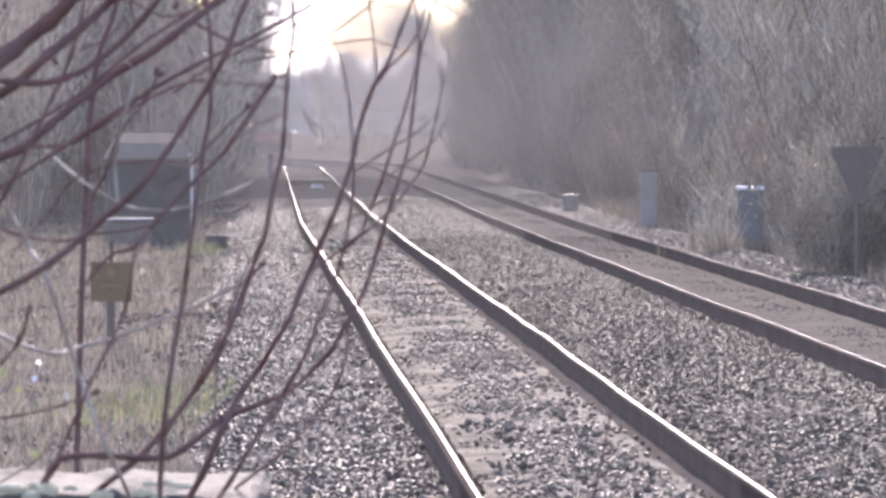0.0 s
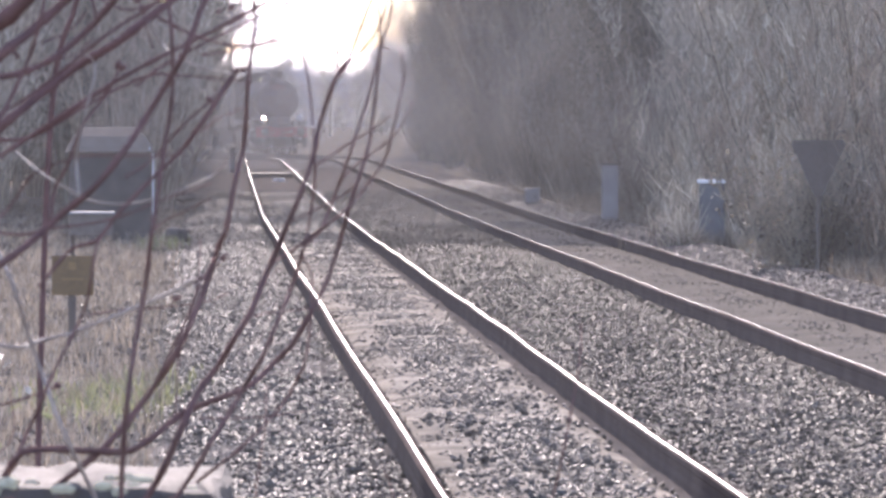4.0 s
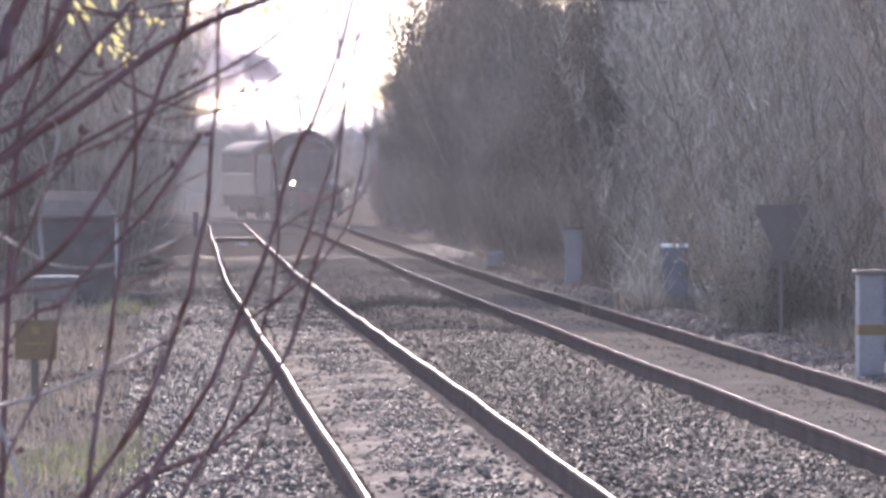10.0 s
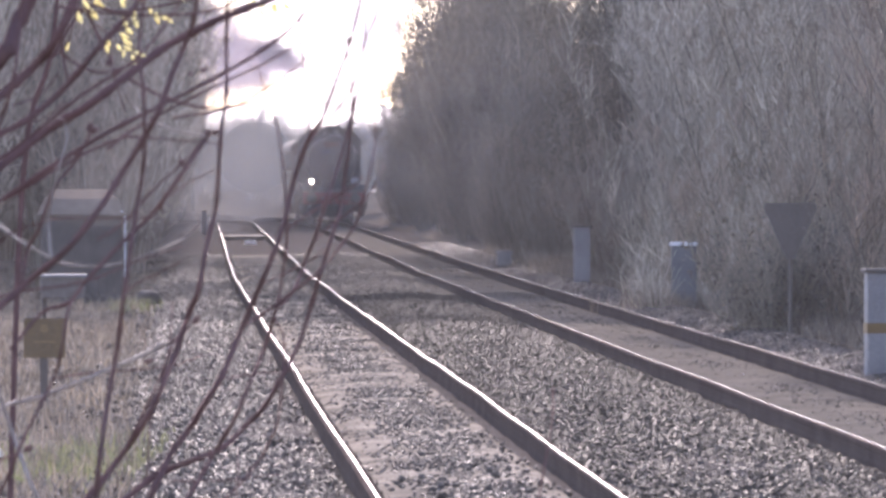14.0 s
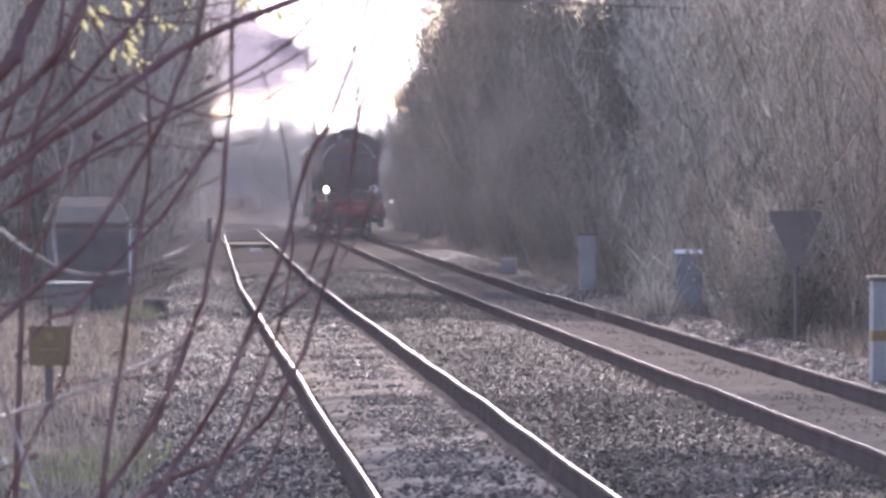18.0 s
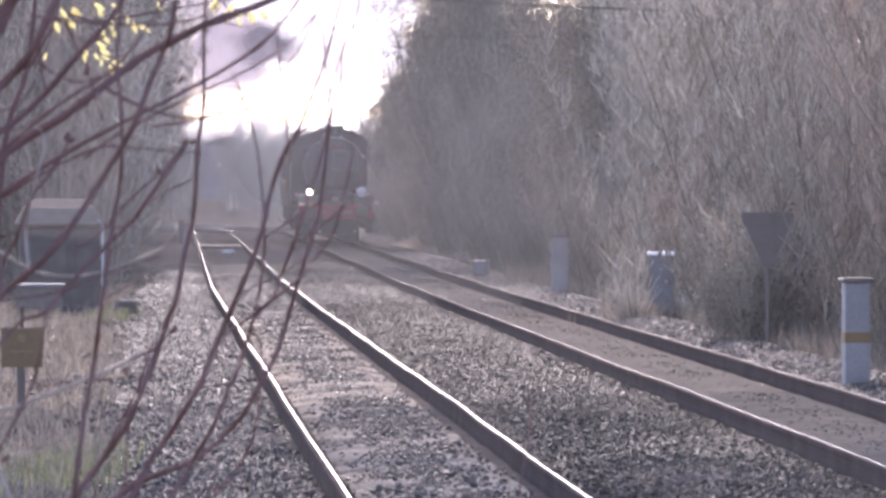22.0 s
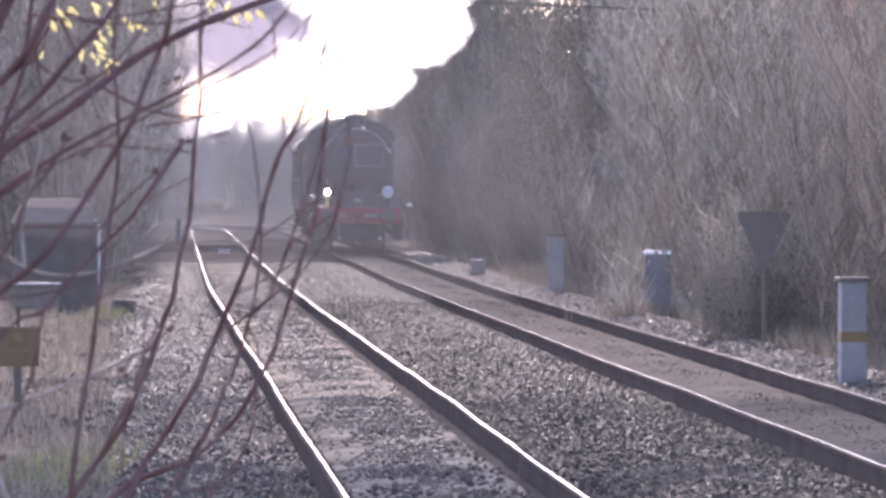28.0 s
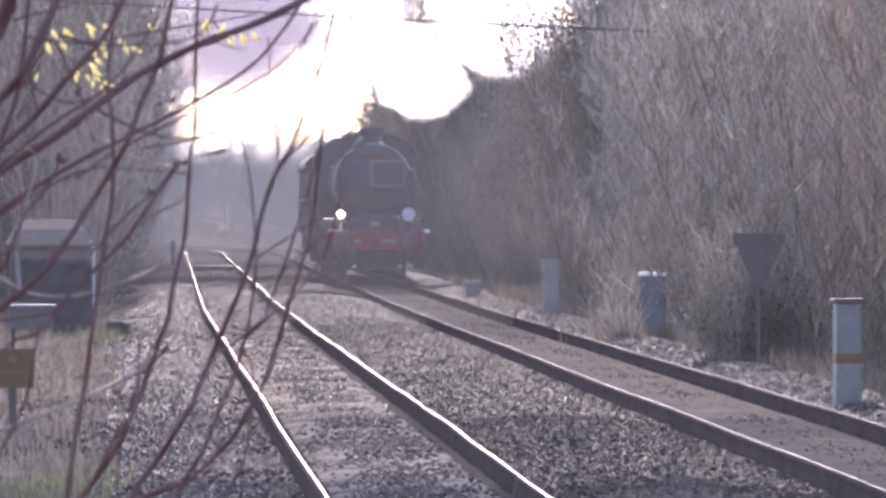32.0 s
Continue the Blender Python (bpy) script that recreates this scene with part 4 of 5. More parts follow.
# boiler, smokebox
Shape().turned([(0.95, 1.62), (0.97, 1.66), (0.97, 3.0), (0.93, 3.02), (0.93, 3.1)], 40, lying(0, 0, 2.55)).part("smokebox", SOOT, engine, "sooty rounded smokebox", True)
door = Shape().turned([(0.02, 1.42), (0.30, 1.44), (0.55, 1.50), (0.72, 1.58), (0.76, 1.62), (0.76, 1.66)], 40, lying(0, 0, 2.53)).part("smokebox_door", BLACK, engine, "domed black door", True)
for z in (2.30, 2.78):
    Shape().tube([(0.74, 1.58, z), (0.3, 1.44, z), (-0.5, 1.48, z)], 0.028, 8).part("hinge_strap", SOOT, door)
Shape().tube([(-0.02, 1.40, 2.53), (0.16, 1.37, 2.44)], 0.018, 8).part("door_handle", STEEL, door)
Shape().tube([(0, 1.44, 2.53), (0, 1.36, 2.53)], 0.04, 10).part("door_dart", STEEL, door)
Shape().box(-0.28, 0.28, 1.40, 1.43, 2.98, 3.10, 0.008).part("number_plate", BLACK, door)
arc = [(1.0 * math.sin(a), 1.66, 2.55 + 1.0 * math.cos(a)) for a in [-0.15 + 1.4 * k / 18 for k in range(19)]]
Shape().tube(arc, 0.014, 8).part("smokebox_handrail", STEEL, engine, "bright curved handrail")
Shape().tube([(1.0 * math.sin(a), 1.66, 2.55 + 1.0 * math.cos(a)) for a in [-0.55 - 0.7 * k / 10 for k in range(11)]], 0.014, 8).part("smokebox_handrail", STEEL, engine)
head = Shape().box(-0.08, 0.80, 1.30, 1.33, 2.44, 3.12, 0.01).part("headboard", BLACK, engine, "dark headboard with a pale border")
for a, b, c, d in ((-0.08, 0.80, 3.06, 3.12), (-0.08, 0.80, 2.44, 2.49), (-0.08, -0.02, 2.49, 3.06), (0.75, 0.80, 2.49, 3.06)):
    Shape().box(a, b, 1.29, 1.30, c, d).part("border", TEAL, head)
# blue plate added to paint the sky's reflection on the front
Shape().box(-0.50, -0.12, 1.36, 1.39, 2.84, 2.97, 0.01).part("sky_patch", BLUE, engine, "small blue plate painted as a sky reflection")
Shape().box(-0.36, 0.30, 1.46, 1.50, 3.10, 3.30, 0.01).part("name_board", COACH_HIGH, engine, "dull red board under the chimney")
Shape().box(-0.11, 0.11, 0.60, 0.63, 1.42, 1.54, 0.01).part("builder_plate", COACH_LOW, engine, "small pale plate over the coupling")
Shape().turned([(0.92, 3.1), (0.92, 6.6), (0.99, 6.8), (0.99, 7.4)], 40, lying(0, 0, 2.55)).part("boiler", BLACK, engine, "black boiler cladding", True)
for y in (3.9, 4.8, 5.7):
    Shape().turned([(0.93, y), (0.935, y + 0.01), (0.935, y + 0.06), (0.93, y + 0.07)], 40, lying(0, 0, 2.55)).part("boiler_band", STEEL, engine)
Shape().turned([(0.36, 3.40), (0.28, 3.50), (0.25, 3.66), (0.27, 3.78), (0.33, 3.86), (0.33, 3.97), (0.24, 3.97), (0.22, 3.6)], 24, Matrix.Translation((0, 2.3, 0))).part("chimney", SOOT, engine, smooth=True)
Shape().turned([(0.42, 3.35), (0.40, 3.56), (0.30, 3.72), (0.10, 3.79), (0.01, 3.80)], 24, Matrix.Translation((0, 4.6, 0))).part("dome", BLACK, engine, smooth=True)
for x in (-0.14, 0.14):
    Shape().turned([(0.08, 3.45), (0.07, 3.62), (0.04, 3.72)], 12, Matrix.Translation((x, 6.6, 0))).part("safety_valve", BRASS, engine)
Shape().turned([(0.03, 3.4), (0.03, 3.66), (0.06, 3.68), (0.06, 3.80), (0.02, 3.82)], 12, Matrix.Translation((0.32, 6.9, 0))).part("whistle", BRASS, engine, "bright brass whistle")
Shape().turned([(0.03, 0.0), (0.06, 0.03), (0.06, 0.07), (0.02, 0.10)], 12, Matrix.Translation((0.19, 1.7, 3.50))).part("lamp_bracket", STEEL, engine)
# cab
out, inn = cowl(1.28, 1.4, 3.28, 3.88), cowl(1.22, 1.4, 3.24, 3.82)
Shape().rings([[(x, 7.4, z) for x, z in out], [(x, 7.45, z) for x, z in out]]).part("cab_front", BLACK, engine)
for x in (-1.0, 0.72):
    Shape().box(x, x + 0.28, 7.385, 7.40, 2.75, 3.15, 0.01).part("cab_window", GLASS, engine)
Shape().rings([[(x, y, z) for x, z in out + inn[::-1]] for y in (7.45, 9.3)]).part("cab_side_and_roof", BLACK, engine)
Shape().rings([[(x, y, z) for x, z in cowl(1.33, 3.27, 3.30, 3.94)[1:-1] + cowl(1.33, 3.23, 3.26, 3.90)[1:-1][::-1]] for y in (7.3, 9.6)]).part("cab_roof", SOOT, engine, "rounded dark roof sheet")
Shape().box(-1.24, 1.24, 7.45, 9.3, 1.3, 1.4).part("cab_floor", WOOD, engine)
for y, r in ((1.55, 0.47), (3.35, 0.47)):
    wheelset(engine, y, r, 10)
for y in (4.9, 6.65, 8.4):
    wheelset(engine, y, 0.84, 16)

tender = new("tender")
tagged(tender, "black tender heaped with coal behind the locomotive", "tender")
Shape().rings([[(x, y, z) for x, z in ((1.28, 1.25), (1.30, 2.6), (1.22, 2.85), (1.12, 2.95), (-1.12, 2.95), (-1.22, 2.85), (-1.30, 2.6), (-1.28, 1.25))] for y in (0.1, 5.2)]).part("tank", BLACK, tender)
Shape().box(-1.30, 1.30, 0.0, 5.4, 1.10, 1.25, 0.02).part("footplate", SOOT, tender)
for s in (-1, 1):
    Shape().box(min(s * 0.95, s * 1.0), max(s * 0.95, s * 1.0), 0.2, 5.2, 0.45, 1.10).part("frame", SOOT, tender)
    Shape().tube([(s * 1.31, 0.12, 1.4), (s * 1.31, 0.12, 2.7)], 0.02, 8).part("handrail", STEEL, tender)
coal = random.Random(8)
pile = Shape()
for k in range(120):
    r = coal.uniform(0.10, 0.22)
    pile.turned([(0.02, -r), (r * 0.8, -r * 0.3), (r, r * 0.2), (0.02, r)], 5, Matrix.Translation((coal.uniform(-0.95, 0.95), coal.uniform(0.4, 3.6), 2.98 + coal.uniform(-0.05, 0.18))) @ Euler((coal.uniform(0, 3), coal.uniform(0, 3), 0)).to_matrix().to_4x4())
tagged(pile.part("coal", SOOT, tender, "heap of coal lumps"), kind="stuff")
for y in (1.0, 2.7, 4.4):
    wheelset(tender, y, 0.62, 12)

coach = new("railway_coach")
tagged(coach, "old railway coach with pale lower panels and grey roof", "coach")
L = 10.2
for s in (-1, 1):
    Shape().box(min(s * 1.30, s * 1.36), max(s * 1.30, s * 1.36), 0, L, 1.15, 2.12).part("lower_panel", COACH_LOW, coach, "pale lower body panel")
    Shape().box(min(s * 1.30, s * 1.355), max(s * 1.30, s * 1.355), 0, L, 2.12, 3.05).part("upper_panel", COACH_HIGH, coach, "dark maroon window band")
    Shape().box(min(s * 1.36, s * 1.375), max(s * 1.36, s * 1.375), 0, L, 2.09, 2.15).part("waist_moulding", WHITE, coach)
    for k in range(7):
        y = 0.55 + k * 1.36
        wn = Shape().box(min(s * 1.355, s * 1.362), max(s * 1.355, s * 1.362), y, y + 0.92, 2.25, 2.92).part("window", GLASS, coach)
        for a, b, c, d in ((y - 0.04, y, 2.21, 2.96), (y + 0.92, y + 0.96, 2.21, 2.96), (y, y + 0.92, 2.21, 2.25), (y, y + 0.92, 2.92, 2.96)):
            Shape().box(min(s * 1.356, s * 1.37), max(s * 1.356, s * 1.37), a, b, c, d).part("window_frame", WOOD, wn)
    for y in (0.2, 5.2, 9.75):
        Shape().tube([(s * 1.39, y, 1.6), (s * 1.39, y, 2.2)], 0.015, 6).part("grab_handle", BRASS, coach)
    Shape().box(min(s * 1.25, s * 1.5), max(s * 1.25, s * 1.5), 0.3, L - 0.3, 0.62, 0.67).part("step_board", WOOD, coach)
for y in (0.0, L - 0.06):
    Shape().rings([[(x, y + d, z) for x, z in cowl(1.30, 1.15, 3.05, 3.55)] for d in (0, 0.06)]).part("end_wall", COACH_HIGH, coach)
Shape().rings([[(x, y, z) for x, z in cowl(1.42, 3.0, 3.05, 3.66)[1:-1] + cowl(1.42, 2.97, 3.01, 3.61)[1:-1][::-1]] for y in (-0.08, L + 0.08)]).part("roof", COACH_ROOF, coach, "pale grey arched roof")
for y in (1.6, 4.3, 7.0, 9.0):
    Shape().turned([(0.12, 3.6), (0.14, 3.72), (0.02, 3.78)], 12, Matrix.Translation((0, y, 0))).part("roof_ventilator", COACH_ROOF, coach)
Shape().box(-1.28, 1.28, 0, L, 0.85, 1.15).part("underframe", SOOT, coach)
Shape().box(-0.8, 0.8, 3.6, 6.4, 0.35, 0.85, 0.03).part("battery_box", SOOT, coach)
for s in (-1, 1):
    for y in (0.7, 6.5):
        Shape().box(min(s * 0.96, s * 1.06), max(s * 0.96, s * 1.06), y, y + 3.0, 0.32, 0.84, 0.03).part("bogie_side", SOOT, coach)
    Shape().box(min(s * 1.24, s * 1.29), max(s * 1.24, s * 1.29), 0.1, L - 0.1, 0.68, 1.14).part("sole_bar", SOOT, coach)
for y in (1.4, 3.0, 7.2, 8.8):
    wheelset(coach, y, 0.46, 10)
TRAIN = ((engine, 0.0, 9.0), (tender, 9.75, 14.9), (coach, 15.5, 25.5))

# ---- smoke and steam ----
def puff_mesh(seed, mat, lumpy=1.0, veil=False):
    bm = bmesh.new()
    bmesh.ops.create_icosphere(bm, subdivisions=4, radius=1)
    for v in bm.verts:
        p = v.co.copy()
        a = noise.noise(p * 1.3 + Vector((seed * 7.1, 0, 0))) * 0.45 + abs(noise.noise(p * 3.1 + Vector((0, seed * 3.7, 0)))) * 0.38 + abs(noise.noise(p * 7.0 + Vector((0, 0, seed)))) * 0.14
        v.co = p * (0.72 + a * lumpy)
    if veil:
        # thin drifting smoke and the added haze sheets are single soft curtains
        bmesh.ops.delete(bm, geom=[f for f in bm.faces if f.calc_center_median().y > 0], context="FACES")
    me = bpy.data.meshes.new("smoke_puff")
    bm.to_mesh(me)
    bm.free()
    me.materials.append(mat)
    me.polygons.foreach_set("use_smooth", [True] * len(me.polygons))
    return me


PUFFS = [puff_mesh(k + 1, STEAM, 0.12, True) for k in range(5)]
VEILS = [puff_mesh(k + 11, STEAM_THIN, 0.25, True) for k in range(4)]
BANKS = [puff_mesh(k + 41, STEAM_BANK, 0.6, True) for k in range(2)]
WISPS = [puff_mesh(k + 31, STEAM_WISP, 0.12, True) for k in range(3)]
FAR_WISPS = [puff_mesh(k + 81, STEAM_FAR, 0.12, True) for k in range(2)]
SMOKE = []
puff_rng = random.Random(21)
# each puff: metres behind the front, to the side, height, radius
for k, (back, side, z, r) in enumerate(((8.5, 0.5, 5.5, 1.5), (7.0, 1.1, 7.0, 2.0), (8.0, -1.0, 6.7, 1.7), (5.0, -2.2, 8.8, 1.8), (4.0, 0.6, 9.2, 2.4), (4.5, 1.9, 9.3, 1.8), (5.5, 1.9, 8.1, 1.3))):
    ob = new("smoke_puff", PUFFS[k % 5])
    ob.scale = (r * 1.5, r * 0.3, r * 1.38)
    tagged(ob, "billowing white exhaust smoke lit from behind", "smoke", "exhaust plume of the engine")
    SMOKE.append((ob, back, side, z, puff_rng.uniform(-0.3, 0.3), puff_rng.uniform(-0.01, 0.01)))
# grey haze behind the train, added haze sheets over the line, and a bank of old smoke that the wind carries off
HAZE, WISP, BANK = [], [], []
for k, (back_off, dx, z, r) in enumerate(((34, -6.8, 3.2, 5.4), (42, -1.2, 2.8, 5.2), (50, 4.0, 2.4, 4.4))):
    ob = new("drifting_smoke", VEILS[k % 4])
    ob.scale = (r, r * 0.3, r * 0.95)
    tagged(ob, "thin grey smoke drifting low behind the train", "smoke", "drifting smoke over the line")
    HAZE.append((ob, back_off, dx, z, puff_rng.uniform(-0.3, 0.3)))
# sheets added to lay a grey haze over whatever stands behind them
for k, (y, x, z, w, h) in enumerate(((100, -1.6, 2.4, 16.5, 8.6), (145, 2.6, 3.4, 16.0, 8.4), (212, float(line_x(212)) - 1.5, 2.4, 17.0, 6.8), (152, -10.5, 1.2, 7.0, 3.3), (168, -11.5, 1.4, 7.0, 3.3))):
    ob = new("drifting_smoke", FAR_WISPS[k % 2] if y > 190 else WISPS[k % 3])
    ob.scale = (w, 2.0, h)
    tagged(ob, "grey sheet added across the line to imitate haze", "smoke", "drifting smoke over the line")
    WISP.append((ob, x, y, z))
# near sheet, added to lift the dark tones like lens glare
veil = new("drifting_smoke", puff_mesh(95, GLARE_VEIL, 0.12, True))
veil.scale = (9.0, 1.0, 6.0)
tagged(veil, "faint grey sheet added over the near track to imitate lens glare", "smoke", "drifting smoke over the line")
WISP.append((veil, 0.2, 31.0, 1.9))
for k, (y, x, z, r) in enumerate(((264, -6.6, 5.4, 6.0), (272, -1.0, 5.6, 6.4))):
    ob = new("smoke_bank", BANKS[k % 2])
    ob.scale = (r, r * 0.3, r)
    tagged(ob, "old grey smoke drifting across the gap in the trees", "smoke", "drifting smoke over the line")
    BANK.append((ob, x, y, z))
PALLS = [puff_mesh(k + 61, (SHADE_PALL, SHADE_PALL_THICK)[k], 0.4) for k in range(2)]
THIN_PALLS = [puff_mesh(k + 71, SHADE_HIGH, 0.4) for k in range(2)]
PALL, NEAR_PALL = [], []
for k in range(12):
    # unseen smoke, added to keep the sun off line and hedge beyond its edge
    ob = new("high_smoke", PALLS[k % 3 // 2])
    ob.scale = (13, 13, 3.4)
    tagged(ob, "unseen grey smoke added high over the line to cast shade", "smoke", "drifting smoke over the line")
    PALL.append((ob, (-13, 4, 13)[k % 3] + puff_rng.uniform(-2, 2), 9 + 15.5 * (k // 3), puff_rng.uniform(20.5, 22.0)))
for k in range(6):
    # a second unseen patch, added to drift in and shade the near ground
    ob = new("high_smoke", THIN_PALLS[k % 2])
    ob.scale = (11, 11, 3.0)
    tagged(ob, "unseen grey smoke added high over the line to cast shade", "smoke", "drifting smoke over the line")
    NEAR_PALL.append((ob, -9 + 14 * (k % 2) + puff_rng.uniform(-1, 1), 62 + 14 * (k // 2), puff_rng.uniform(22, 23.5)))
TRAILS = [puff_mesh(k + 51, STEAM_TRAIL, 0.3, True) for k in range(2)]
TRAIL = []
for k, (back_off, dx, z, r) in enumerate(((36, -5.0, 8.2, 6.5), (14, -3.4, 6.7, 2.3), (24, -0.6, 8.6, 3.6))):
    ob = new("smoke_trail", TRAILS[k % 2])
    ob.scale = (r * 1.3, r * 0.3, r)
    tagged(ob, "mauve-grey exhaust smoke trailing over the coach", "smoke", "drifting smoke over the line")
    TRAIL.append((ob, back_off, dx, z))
# fold in front of the plume, its shade put in as mauve colour
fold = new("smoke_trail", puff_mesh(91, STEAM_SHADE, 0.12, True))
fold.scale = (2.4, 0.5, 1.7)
tagged(fold, "fold of exhaust smoke with mauve shade painted in", "smoke", "exhaust plume of the engine")
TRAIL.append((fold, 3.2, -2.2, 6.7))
leak = new("steam_leak", PUFFS[2])
leak.scale = (0.16, 0.25, 0.10)
tagged(leak, "small white steam leak at the cylinder", "steam")


# ---- the bush close to the camera: about six metres off ----
PALE = "pale"
bush = new("hazel_bush")
bush.matrix_basis = pose(-0.45, 6.0, 0)
tagged(bush, "leafless hazel bush with red-brown twigs and yellow catkins", "bush")
TWIG_RNG = random.Random(9)
BOUGH = 1000 * EYE - 56


def twig(pts, r0, r1, tone="dark"):
    """One twig through a few points, in millimetres to the side and in height; radii in millimetres."""
    depth = TWIG_RNG.uniform(-0.25, 0.25)
    near = [(depth + 0.03 * math.sin(i * 1.7)) for i in range(len(pts))]
    line = smooth_line([(x / 1000 * (6 + d) / 6 + 0.45, d, EYE + (z / 1000 - EYE) * (6 + d) / 6) for (x, z), d in zip(pts, near)], 5)
    n = len(line)
    # nodes: slight swellings where buds sit
    rad = [0.82 * (r0 + (r1 - r0) * i / (n - 1)) / 1000 * (1.28 if i % 6 == 3 else 1.0) for i in range(n)]
    ob = Shape().tube(line, rad, 7).part("twig", BARK_SUNLIT if tone == PALE else BARK, bush, "twig with sunlight painted as pale bark" if tone == PALE else "", smooth=True)
    return ob


def hazel_twigs():
    twig([(-575, 1964), (-538, 1995), (-508, 2019), (-486, 2044), (-476, 2071), (-458, 2107), (-446, 2143)], 10.9, 8.9)
    twig([(-599, 1912), (-575, 1930), (-544, 1952), (-514, 1979), (-483, 2004), (-453, 2031), (-434, 2056), (-410, 2107), (-395, 2143)], 7.0, 4.9)
    twig([(-599, 1946), (-575, 1952), (-526, 1949), (-495, 1955), (-465, 1970), (-428, 2001), (-391, 2044), (-356, 2083), (-341, 2107), (-326, 2137)], 4.7, 3.2)
    twig([(-599, 1854), (-575, 1866), (-538, 1882), (-514, 1903), (-477, 1933), (-440, 1961), (-404, 1982), (-367, 2010), (-320, 2046), (-290, 2062), (-248, 2082), (-182, 2107), (-134, 2131)], 6.2, 4.9)
    twig([(-587, 1787), (-575, 1808), (-556, 1839), (-532, 1888), (-514, 1924), (-495, 1964), (-483, 2001), (-477, 2031), (-473, 2071), (-470, 2107)], 3.0, 1.8)
    twig([(-538, 1882), (-508, 1882), (-483, 1888), (-453, 1906), (-422, 1924), (-391, 1940), (-361, 1951), (-330, 1950), (-294, 1947), (-257, 1944)], 2.4, 0.9)
    twig([(-529, 1885), (-508, 1869), (-483, 1848), (-459, 1833), (-428, 1817), (-391, 1814), (-361, 1819), (-330, 1830), (-297, 1845), (-283, 1860)], 2.4, 0.7, PALE)
    twig([(-611, 1710), (-575, 1723), (-544, 1738), (-514, 1756), (-483, 1781), (-459, 1802), (-422, 1833), (-391, 1872), (-367, 1909), (-342, 1949), (-327, 1976), (-312, 2016), (-300, 2044), (-290, 2071), (-283, 2107), (-275, 2143)], 4.8, 2.7)
    twig([(-593, 1808), (-575, 1799), (-544, 1787), (-501, 1781), (-471, 1788), (-428, 1793), (-391, 1802), (-355, 1817), (-300, 1836)], 2.1, 0.9)
    twig([(-550, 1771), (-514, 1811), (-489, 1845), (-453, 1860), (-428, 1865), (-361, 1865), (-330, 1866)], 1.5, 0.9)
    twig([(-396, 1438), (-396, 1504), (-393, 1567), (-388, 1616), (-379, 1677), (-370, 1726), (-364, 1775), (-358, 1817), (-349, 1878), (-342, 1921), (-341, 1982), (-346, 2044), (-343, 2083), (-338, 2131)], 3.6, 1.8)
    twig([(-440, 1823), (-443, 1860), (-440, 1885), (-431, 1921), (-423, 1952), (-428, 1970), (-449, 1973)], 1.8, 0.9, PALE)
    twig([(-471, 1796), (-466, 1830), (-453, 1854), (-437, 1897), (-413, 1927), (-397, 1958)], 2.1, 1.8)
    twig([(-422, 2012), (-428, 2044), (-428, 2071)], 1.8, 1.5)
    twig([(-367, 2007), (-353, 1985), (-339, 1971)], 1.5, 1.2, PALE)
    twig([(-434, 2044), (-416, 2031), (-391, 2020), (-367, 2024), (-342, 2034)], 1.5, 1.2)
    twig([(-358, 2013), (-330, 1998), (-306, 1989), (-275, 1982), (-239, 1985), (-196, 1993), (-171, 1995), (-147, 1987), (-110, 1978)], 2.1, 0.7)
    twig([(-339, 1969), (-306, 1958), (-275, 1952)], 1.5, 1.2, PALE)
    twig([(-483, 1726), (-449, 1765), (-422, 1775), (-397, 1805), (-364, 1839), (-330, 1872), (-318, 1888), (-297, 1918), (-272, 1956)], 2.1, 3.0)
    twig([(-391, 1842), (-364, 1860), (-330, 1897), (-300, 1924), (-275, 1952)], 1.5, 1.2)
    twig([(-312, 1889), (-294, 1903), (-275, 1912), (-263, 1918)], 1.2, 0.7)
    twig([(-538, 1444), (-508, 1478), (-477, 1504), (-428, 1542), (-397, 1573), (-361, 1619), (-339, 1652), (-324, 1683), (-306, 1726), (-292, 1768), (-284, 1787), (-275, 1836), (-266, 1872), (-263, 1903), (-260, 1952), (-254, 1995), (-254, 2044), (-253, 2083), (-251, 2137)], 4.8, 1.9)
    twig([(-410, 1438), (-367, 1504), (-349, 1536), (-330, 1579), (-312, 1616), (-294, 1640), (-275, 1671), (-257, 1701), (-242, 1738), (-226, 1775), (-208, 1817), (-193, 1860), (-183, 1903), (-168, 1946), (-153, 1970), (-141, 2001), (-125, 2044), (-113, 2089), (-103, 2131)], 4.8, 1.8)
    twig([(-164, 1951), (-168, 1995), (-174, 2044), (-176, 2089)], 1.5, 1.1)
    twig([(-164, 1949), (-153, 1964), (-135, 1982), (-119, 2007), (-110, 2044), (-94, 2083), (-86, 2119)], 1.7, 1.2)
    twig([(-367, 1457), (-330, 1512), (-318, 1530), (-300, 1561), (-281, 1591), (-263, 1622), (-245, 1652), (-232, 1683), (-217, 1719), (-208, 1744), (-201, 1768), (-183, 1787), (-171, 1817), (-159, 1848), (-147, 1885), (-135, 1921), (-121, 1976), (-121, 2007), (-125, 2044), (-127, 2077)], 3.3, 1.2)
    twig([(-563, 1469), (-532, 1504), (-508, 1542), (-495, 1551), (-465, 1553), (-428, 1551), (-388, 1551), (-361, 1567), (-330, 1592), (-318, 1597), (-287, 1609), (-257, 1622), (-232, 1646), (-214, 1664), (-196, 1695), (-177, 1732), (-165, 1768), (-153, 1811), (-141, 1848), (-132, 1878), (-125, 1933), (-119, 1982), (-110, 2013), (-107, 2044), (-106, 2077)], 5.4, 1.2)
